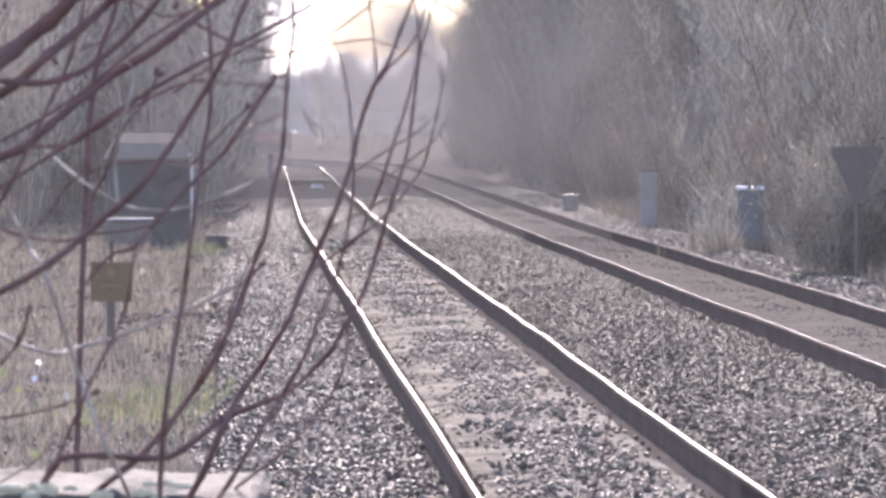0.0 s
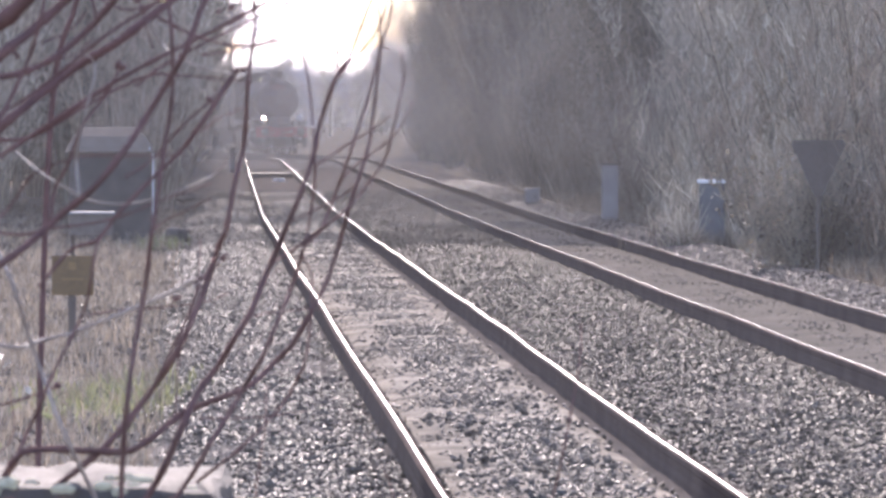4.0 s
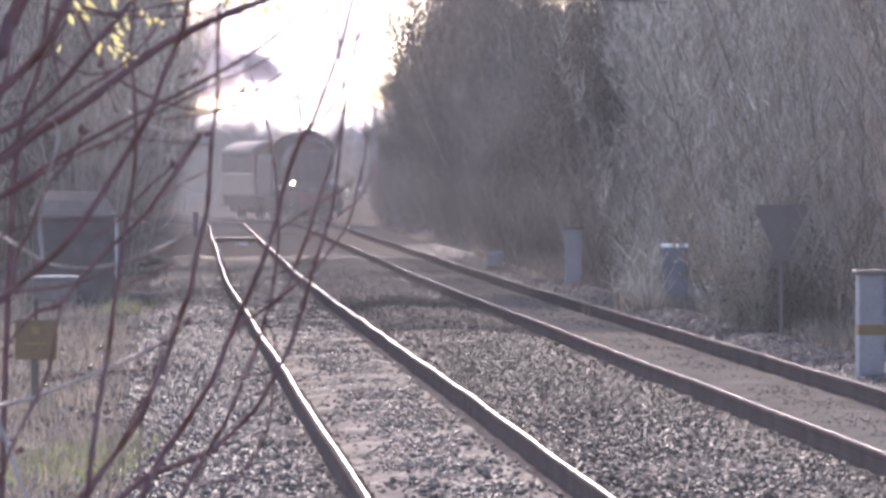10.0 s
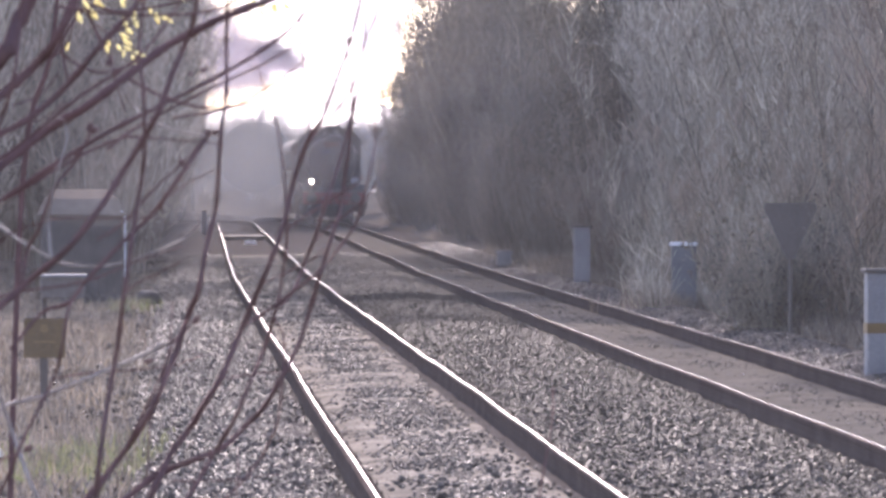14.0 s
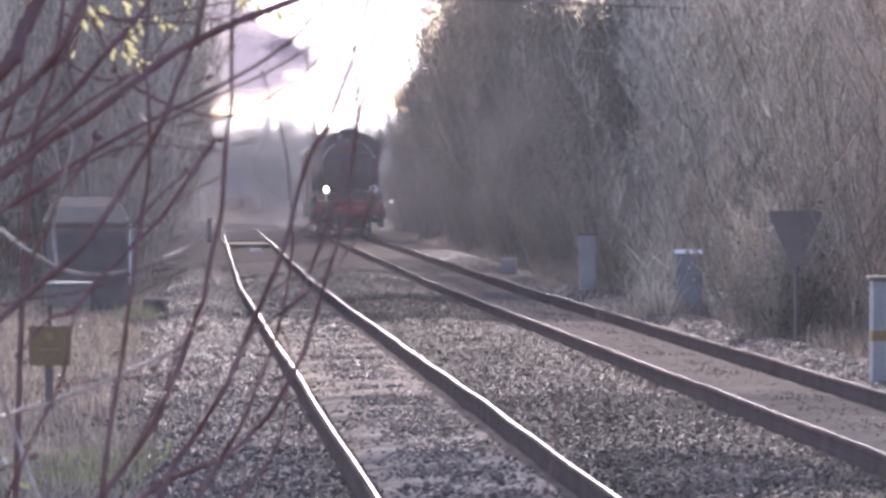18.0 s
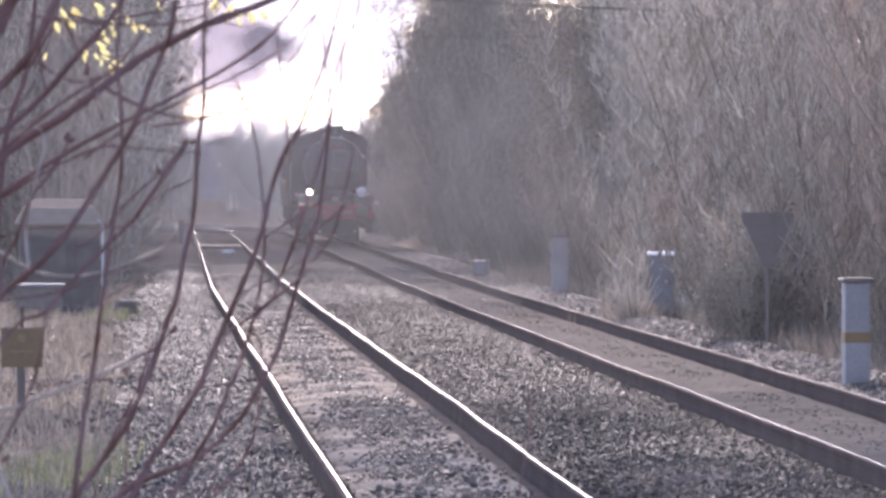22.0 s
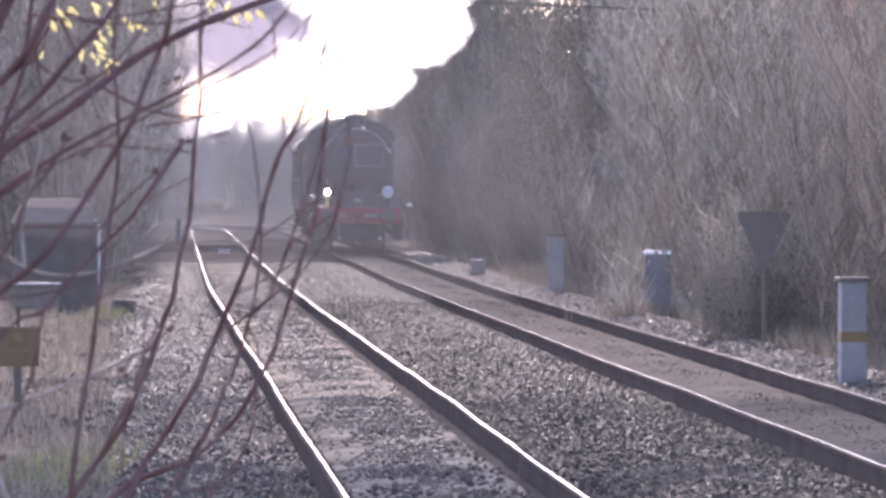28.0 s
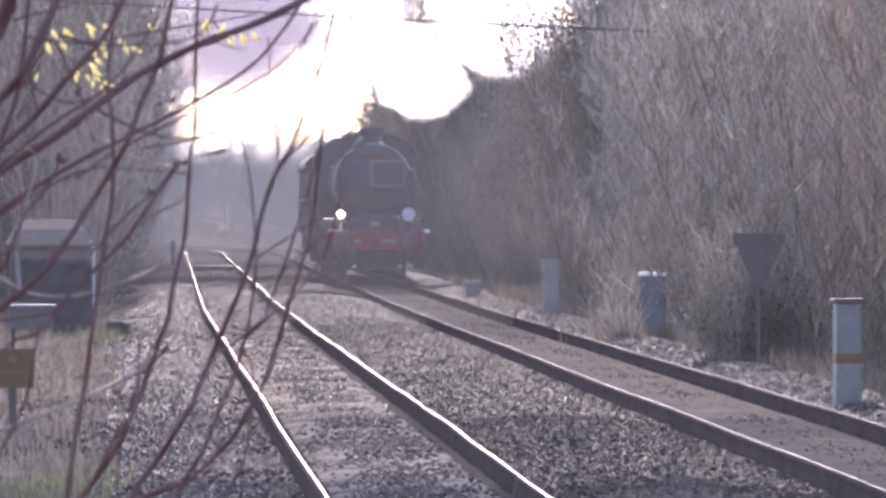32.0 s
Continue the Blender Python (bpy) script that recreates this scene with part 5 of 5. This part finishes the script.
    twig([(-367, 1475), (-330, 1506), (-300, 1530), (-269, 1554), (-232, 1591), (-211, 1622), (-199, 1652), (-194, 1701), (-193, 1738), (-202, 1757)], 2.4, 1.2)
    twig([(-201, 1768), (-196, 1793), (-190, 1836), (-190, 1872), (-193, 1915), (-199, 1958), (-208, 1989), (-223, 2031)], 1.9, 0.9)
    twig([(-232, 1753), (-208, 1768), (-183, 1787), (-153, 1811), (-135, 1833), (-116, 1860), (-107, 1891), (-99, 1927), (-95, 1952), (-98, 1976)], 2.1, 0.9)
    twig([(-159, 1842), (-147, 1854), (-110, 1882), (-98, 1897), (-86, 1921)], 1.3, 0.7)
    twig([(-190, 1854), (-147, 1882), (-122, 1897), (-110, 1909)], 1.3, 0.7)
    twig([(-214, 1796), (-171, 1817), (-153, 1828), (-144, 1836)], 1.2, 0.7)
    twig([(-364, 1784), (-349, 1796), (-330, 1805), (-300, 1820)], 1.2, 0.7)
    twig([(-547, 1799), (-535, 1775), (-523, 1756), (-508, 1719), (-495, 1677), (-480, 1634), (-465, 1591), (-449, 1554), (-425, 1504), (-397, 1444)], 2.4, 2.7, PALE)
    twig([(-575, 1833), (-556, 1814), (-544, 1793), (-532, 1775)], 1.2, 1.8, PALE)
    twig([(-599, 1695), (-575, 1686), (-544, 1671), (-508, 1661), (-483, 1668), (-453, 1675), (-416, 1689), (-373, 1707), (-330, 1726), (-306, 1738), (-287, 1756)], 3.0, 2.1, PALE)
    twig([(-508, 1542), (-495, 1573), (-483, 1597), (-471, 1628), (-453, 1664), (-435, 1701), (-428, 1732), (-422, 1768), (-407, 1793)], 2.4, 1.5)
    twig([(-575, 1643), (-563, 1652), (-544, 1677), (-535, 1707)], 1.8, 2.4)
    twig([(-599, 1588), (-575, 1591), (-538, 1597), (-501, 1606), (-465, 1619)], 1.8, 1.5)
    twig([(-391, 1573), (-361, 1622), (-333, 1677), (-312, 1726), (-297, 1756)], 1.8, 1.2)
    twig([(-338, 1591), (-335, 1646), (-327, 1677), (-315, 1726), (-311, 1775)], 1.5, 0.9)
    twig([(-434, 1695), (-391, 1702), (-349, 1704), (-306, 1710), (-281, 1719)], 1.3, 0.7)
    twig([(-253, 1457), (-253, 1504), (-248, 1542), (-242, 1585), (-242, 1622)], 1.5, 0.9)
    twig([(-312, 1586), (-275, 1586), (-239, 1588), (-196, 1594)], 1.2, 0.6)
    twig([(-257, 1695), (-220, 1700), (-183, 1703)], 1.2, 0.6)
    twig([(-575, 1518), (-514, 1561), (-514, 1616)], 1.2, 0.9)
    twig([(58, 1457), (64, 1504), (70, 1530), (82, 1591), (92, 1652), (93, 1686)], 1.8, 1.1)
    twig([(-101, 1457), (-107, 1504), (-115, 1530)], 1.2, 0.9)
    twig([(-434, 2090), (-398, 2085), (-350, 2081), (-290, 2082), (-254, 2090), (-239, 2104), (-230, 2125)], 1.8, 1.2)
    twig([(-400, 2084), (-392, 2062), (-385, 2046), (-374, 2034)], 1.5, 0.9)
    twig([(-392, 2070), (-376, 2061), (-356, 2071), (-347, 2077)], 1.2, 0.8)
    twig([(-482, 1984), (-452, 1996), (-433, 2017)], 1.2, 0.9)
    twig([(-482, 1963), (-446, 1972), (-425, 1990)], 1.2, 0.9)
    twig([(-254, 2085), (-233, 2083), (-212, 2078), (-199, 2076)], 1.2, 0.7)
    twig([(-446, 2107), (-428, 2113), (-380, 2125)], 1.8, 1.2)


hazel_twigs()
# longer boughs that cross the bush
for pts, r0, r1 in (
    ([(-620, BOUGH - 40), (-540, BOUGH + 10), (-425, BOUGH + 85), (-365, BOUGH + 120), (-285, BOUGH + 160), (-215, BOUGH + 200), (-170, BOUGH + 240), (-110, BOUGH + 330)], 3.2, 1.9),
    ([(-380, BOUGH + 95), (-345, BOUGH + 120), (-268, BOUGH + 160), (-205, BOUGH + 190), (-150, BOUGH + 230), (-80, BOUGH + 320)], 1.9, 1.0),
    ([(-310, BOUGH + 128), (-250, BOUGH + 138), (-210, BOUGH + 160), (-165, BOUGH + 195), (-140, BOUGH + 235), (-105, BOUGH + 325)], 1.7, 0.9),
    ([(-610, BOUGH + 20), (-500, BOUGH + 80), (-410, BOUGH + 150), (-350, BOUGH + 190), (-310, BOUGH + 240), (-260, BOUGH + 330)], 2.3, 1.4),
):
    twig(pts, r0, r1)
for x, lean in ((-520, 40), (-470, -30), (-430, 60), (-380, 10), (-560, -60)):
    twig([(x, -300), (x + lean / 2, 500), (x + lean, 1150), (x + lean * 1.5, 1500)], 9, 6)


def bud(x, z, r, turn):
    """A fat winter bud at a twig's end."""
    m = Matrix.Translation((x / 1000 + 0.45, 0.0, z / 1000)) @ Matrix.Rotation(radians(turn), 4, "Y")
    Shape().turned([(0.0005, -r * 1.2), (r * 0.7, -r * 0.7), (r, 0), (r * 0.75, r * 0.9), (0.0005, r * 1.9)], 8, m).part("bud", BARK, bush, smooth=True)


bud(-275, 1954, 0.0036, 40)
bud(-266, 1956, 0.0030, 70)
bud(-297, 1919, 0.0036, 40)
bud(-301, 1924, 0.0030, -40)
bud(-318, 1889, 0.0030, 30)
bud(-399, 1961, 0.0036, 20)
bud(-394, 1958, 0.0030, 60)
bud(-413, 1933, 0.0024, 20)
bud(-506, 1971, 0.0030, -40)
bud(-560, 2030, 0.0024, 0)
bud(-563, 1984, 0.0030, -50)
bud(-378, 2030, 0.0036, 20)
bud(-371, 2019, 0.0030, 0)
bud(-535, 1707, 0.0036, 10)
bud(-547, 1677, 0.0024, 20)
bud(-465, 1620, 0.0036, 60)
bud(-563, 1653, 0.0030, 200)
bud(-287, 1756, 0.0036, 40)
bud(-309, 1735, 0.0030, 50)
bud(-336, 1713, 0.0030, 50)
bud(-279, 2022, 0.0030, 60)
bud(-292, 2018, 0.0024, 50)
bud(-313, 2016, 0.0030, 10)
bud(-202, 1756, 0.0024, 0)
bud(-188, 1874, 0.0024, 0)
bud(-339, 1713, 0.0024, 60)


# a second bush farther on, whose catkins hang into the view
far_bush = new("hazel_bush")
far_bush.matrix_basis = pose(-0.95, 12.0, 0)
tagged(far_bush, "leafless hazel bush with hanging yellow catkins", "bush")


def spray(pts, r0, r1):
    """A twig of the second bush, through points given like those of twig()."""
    line = smooth_line([(x / 500 + 0.95, 0.04 * math.sin(i * 1.7), EYE + (z / 1000 - EYE) * 2) for i, (x, z) in enumerate(pts)], 5)
    n = len(line)
    Shape().tube(line, [(r0 + (r1 - r0) * i / (n - 1)) / 500 for i in range(n)], 7).part("twig", BARK, far_bush, smooth=True)


spray([(-500, 900), (-490, 1400), (-470, BOUGH + 60), (-440, BOUGH + 190), (-430, BOUGH + 300)], 4.0, 2.0)
spray([(-440, BOUGH + 190), (-405, BOUGH + 245), (-365, BOUGH + 240), (-290, BOUGH + 252), (-235, BOUGH + 262), (-190, BOUGH + 270)], 1.5, 0.7)
spray([(-405, BOUGH + 245), (-390, BOUGH + 215), (-377, BOUGH + 190), (-370, BOUGH + 165), (-362, BOUGH + 135)], 1.0, 0.5)
spray([(-235, BOUGH + 262), (-222, BOUGH + 248), (-205, BOUGH + 246), (-195, BOUGH + 250)], 0.8, 0.4)
spray([(-440, BOUGH + 190), (-425, BOUGH + 205), (-415, BOUGH + 230), (-405, BOUGH + 262)], 0.9, 0.5)


def catkin(x, z, length, turn):
    """A short hanging flower of the hazel, on the second bush."""
    m = Matrix.Translation((x / 500 + 0.95, TWIG_RNG.uniform(-0.08, 0.08), EYE + (z / 1000 - EYE) * 2)) @ Matrix.Rotation(radians(turn), 4, "Y")
    rings = []
    for k in range(8):
        t = k / 7
        r = length * 0.21 * math.sin(math.pi * (0.08 + 0.86 * t)) * (1.12 if k % 2 else 0.9)
        rings.append([(r * math.cos(a) + length * 0.16 * t * t, r * math.sin(a), -t * length) for a in [2 * math.pi * i / 8 for i in range(8)]])
    Shape().rings(rings, m=m).part("catkin", CATKIN, far_bush, "pale yellow catkin", smooth=True)


for x, z in ((-462, 258), (-408, 240), (-404, 248), (-397, 254), (-399, 246), (-420, 203), (-376, 208), (-370, 206), (-367, 212), (-368, 256), (-363, 235), (-361, 222), (-354, 236), (-353, 194), (-348, 241), (-346, 260), (-333, 244), (-322, 238), (-301, 256), (-240, 262), (-231, 252), (-225, 254), (-219, 248), (-204, 250), (-195, 251), (-360, 198)):
    for k in range(TWIG_RNG.choice((1, 2, 2))):
        catkin(x + TWIG_RNG.uniform(-4, 4), BOUGH + z + TWIG_RNG.uniform(-3, 6), TWIG_RNG.uniform(0.018, 0.027), TWIG_RNG.uniform(-60, 30))


def young_leaf(x, z, size, tone):
    """A small opening leaf or blossom on a low twig."""
    y = TWIG_RNG.uniform(0.15, 0.35)
    k = (6 + y) / 6
    m = Matrix.Translation((x / 1000 * k + 0.45, y, EYE + (z / 1000 - EYE) * k)) @ Euler((TWIG_RNG.uniform(-1, 1), TWIG_RNG.uniform(-1, 1), TWIG_RNG.uniform(0, 6))).to_matrix().to_4x4()
    v = [(-size, 0, 0), (-size * 0.3, size * 0.45, size * 0.12), (size * 0.5, size * 0.4, size * 0.15), (size * 1.1, 0, 0.0), (size * 0.5, -size * 0.4, size * 0.15), (-size * 0.3, -size * 0.45, size * 0.12), (0, 0, 0.0)]
    Shape().add(v, [(0, 1, 6), (1, 2, 6), (2, 3, 6), (3, 4, 6), (4, 5, 6), (5, 0, 6)], m).part("leaf" if tone is GREEN else "blossom", tone, bush, "small fresh green leaf" if tone is GREEN else "white blossom")


young_leaf(-517, 1643, 0.006, WHITE)
young_leaf(-526, 1652, 0.006, WHITE)
young_leaf(-495, 1616, 0.006, WHITE)
young_leaf(-529, 1635, 0.006, WHITE)
young_leaf(-547, 1622, 0.008, GREEN)
young_leaf(-508, 1597, 0.008, GREEN)
young_leaf(-474, 1588, 0.008, GREEN)
young_leaf(-529, 1554, 0.008, GREEN)
young_leaf(-563, 1640, 0.008, GREEN)
young_leaf(-538, 1579, 0.008, GREEN)
young_leaf(-556, 1738, 0.008, GREEN)
young_leaf(-495, 1677, 0.008, GREEN)

# ---- the old wall in front of the bush ----
wall = new("stone_wall")
wall.matrix_basis = pose(-0.72, 6.28, 0)
tagged(wall, "old rubble stone wall with lichen on its coping", "wall")


def rough_stone(x0, x1, y0, y1, z0, z1, seed, jag=0.014):
    """A weathered block: a box whose faces are gridded and worn."""
    bm = bmesh.new()
    bmesh.ops.create_cube(bm, size=1)
    bmesh.ops.subdivide_edges(bm, edges=bm.edges[:], cuts=9, use_grid_fill=True)
    for v in bm.verts:
        p = v.co
        q = Vector(((x0 + x1) / 2 + p.x * (x1 - x0), (y0 + y1) / 2 + p.y * (y1 - y0), (z0 + z1) / 2 + p.z * (z1 - z0)))
        edge = sum(abs(c) > 0.42 for c in p)
        q -= Vector(((x1 - x0) * p.x, (y1 - y0) * p.y, (z1 - z0) * p.z)).normalized() * (0.012 if edge > 1 else 0)
        v.co = q + Vector((noise.noise(q * 11 + Vector((seed, 0, 0))), noise.noise(q * 11 + Vector((0, seed, 0))), noise.noise(q * 14 + Vector((0, 0, seed))))) * jag
    me = bpy.data.meshes.new("stone")
    bm.to_mesh(me)
    bm.free()
    me.materials.append(WALL_STONE)
    return me


def wall_stone(name, *args):
    ob = new(name, rough_stone(*args))
    ob.parent = wall
    return ob


for k, (a, b, top) in enumerate(((-0.75, -0.30, 1.515), (-0.29, 0.06, 1.522), (0.07, 0.42, 1.505))):
    wall_stone("coping_stone", a, b, -0.22, 0.22, 1.38, top, k * 3.1)
for c in range(9):
    x = -0.72 - 0.1 * (c % 2)
    while x < 0.36:
        w = 0.22 + 0.14 * ((c * 7 + int(x * 10)) % 3) / 2
        wall_stone("stone", x, min(x + w, 0.39), -0.19, 0.19, -0.30 + c * 0.186, -0.30 + (c + 1) * 0.186 - 0.012, c * 5.3 + x)
        x += w + 0.012
lich = random.Random(3)
for k in range(70):
    x, y = lich.uniform(-0.35, 0.41), lich.uniform(-0.225, -0.12)
    r = lich.uniform(0.0025, 0.007)
    Shape().turned([(r, -0.006), (r * 1.2, 0.0), (r * 0.7, 0.003), (0.001, 0.004)], 7, Matrix.Translation((x, y, 1.508 + lich.uniform(-0.006, 0.006))) @ Matrix.Diagonal((lich.uniform(0.8, 2.6), lich.uniform(0.7, 1.6), 1, 1))).part("lichen", LICHEN, wall, "cream lichen crust")


# ---- single stones of the ballast nearest to the camera ----
def loose_stone(seed, mat):
    g = random.Random(seed)
    bm = bmesh.new()
    bmesh.ops.create_icosphere(bm, subdivisions=1, radius=1)
    for v in bm.verts:
        v.co = Vector((v.co.x * 1.15, v.co.y * 0.85, v.co.z * 0.75)) * g.uniform(0.72, 1.18)
    me = bpy.data.meshes.new("stone")
    bm.to_mesh(me)
    bm.free()
    me.materials.append(mat)
    return me


def near_stones():
    g = random.Random(17)
    grey = [loose_stone(k, LOOSE_STONE) for k in range(6)]
    spots = ((0.95, 2.95, 29, 40, 150), (-0.55, 0.55, 29, 40, 70), (-2.1, -0.95, 29, 40, 60), (4.8, 6.1, 47, 58, 20))
    for o0, o1, y0, y1, count in spots:
        for k in range(count):
            y, off = g.uniform(y0, y1), g.uniform(o0, o1)
            low = np.interp(off, (-0.6, -0.42, 0.0, 0.42, 0.6), FLOOR[0.0]) if abs(off) < 0.6 else np.interp(off, OFFS, LOWS)
            ob = new("stone", grey[g.randrange(6)])
            ob.parent = ballast
            r = g.uniform(0.022, 0.038)
            ob.matrix_basis = Matrix.Translation(Vector(track_point(y, off, float(low) + r * 0.55))) @ Euler((g.uniform(0, 6.28), g.uniform(-0.5, 0.5), g.uniform(0, 6.28))).to_matrix().to_4x4() @ Matrix.Diagonal((r, r, r, 1))


near_stones()


# ---- what moves ----
def nose_at(t):
    """Distance of the engine's front from the camera."""
    return 286.0 - 4.45 * t


def vehicle_pose(nose, front, rear):
    """A vehicle that stands with its two ends on the far track."""
    a, b = track_point(nose + front, SPACING), track_point(nose + rear, SPACING)
    d = a - b
    m = Matrix.Translation(Vector(a))
    return m @ Matrix.Rotation(math.atan2(d[1], d[0]) + math.pi / 2, 4, "Z") @ Matrix.Rotation(math.atan2(-d[2], math.hypot(d[0], d[1])), 4, "X")


def turned_pose(p, rz, scale=None):
    return Matrix.Translation(Vector(p)) @ Matrix.Rotation(rz, 4, "Z")


def motions():
    for ob, front, rear in TRAIN:
        walk(ob, [(t, vehicle_pose(nose_at(t), front, rear)) for t in range(0, 33)])
    for ws, y, r in WHEELS:
        walk(ws, [(t / 8, Matrix.Translation((0, y, r)) @ Matrix.Rotation((nose_at(0) - nose_at(t / 8)) / r, 4, "X")) for t in range(0, 257)])
    for ob, back, side, z, a, spin in SMOKE:
        rows = []
        for t in range(0, 33):
            # late in the run the wind lays the plume over towards the hedge
            lay = min(1.0, max(0.0, (t - 27.5) / 2)) * max(0.0, z - 4.5) * (1.0 if side > 0 else 0.3)
            billow = 0.12 * math.sin(1.3 * t + 2.1 * back)
            rows.append((t, turned_pose(track_point(nose_at(t) + back, SPACING) + np.array((side + lay + billow, 0, z + 0.6 * billow)), a + spin * t)))
        walk(ob, rows)
    for ob, back_off, dx, z, a in HAZE:
        walk(ob, [(t, turned_pose(track_point(nose_at(t) * 0.75 + 0.25 * 200 + back_off, SPACING) + np.array((dx, 0, z)), a + 0.01 * t)) for t in range(0, 33, 2)])
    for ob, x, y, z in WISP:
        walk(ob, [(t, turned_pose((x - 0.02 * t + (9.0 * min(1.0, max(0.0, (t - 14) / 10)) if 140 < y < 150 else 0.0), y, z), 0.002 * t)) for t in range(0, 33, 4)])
    swift = ((0, 0.0), (1.5, 0.5), (3.2, 1.3), (4.4, 5.5), (5.6, 10.5), (8, 15.0), (32, 24.0))
    slow = ((0, 0.0), (3.2, 0.9), (5.6, 2.0), (8.5, 3.6), (12, 7.5), (16, 11.0), (32, 20.0))
    for (ob, x, y, z), way in zip(BANK, (swift, slow)):
        walk(ob, [(t, turned_pose((x + go, y, z + 0.02 * go), 0.0)) for t, go in way])
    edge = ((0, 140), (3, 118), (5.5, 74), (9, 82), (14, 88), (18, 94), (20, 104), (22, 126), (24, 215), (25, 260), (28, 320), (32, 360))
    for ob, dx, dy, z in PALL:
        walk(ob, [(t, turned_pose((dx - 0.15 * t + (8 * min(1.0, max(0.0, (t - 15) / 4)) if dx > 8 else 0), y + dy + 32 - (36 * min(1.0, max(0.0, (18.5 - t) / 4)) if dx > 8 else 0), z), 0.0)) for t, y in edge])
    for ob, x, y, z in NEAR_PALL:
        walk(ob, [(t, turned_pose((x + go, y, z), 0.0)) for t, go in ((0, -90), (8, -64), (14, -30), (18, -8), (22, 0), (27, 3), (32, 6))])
    for ob, back_off, dx, z in TRAIL:
        walk(ob, [(t, turned_pose(track_point(nose_at(t) + back_off, SPACING) + np.array((dx, 0, z)), 0.0)) for t in range(0, 33, 2)])
    walk(leak, [(t, vehicle_pose(nose_at(t), 0.0, 9.0) @ Matrix.Translation((1.5 + 0.12 * math.sin(t * 1.9), 1.6, 1.35 + 0.05 * math.sin(t * 2.7)))) for t in range(0, 33)])


motions()
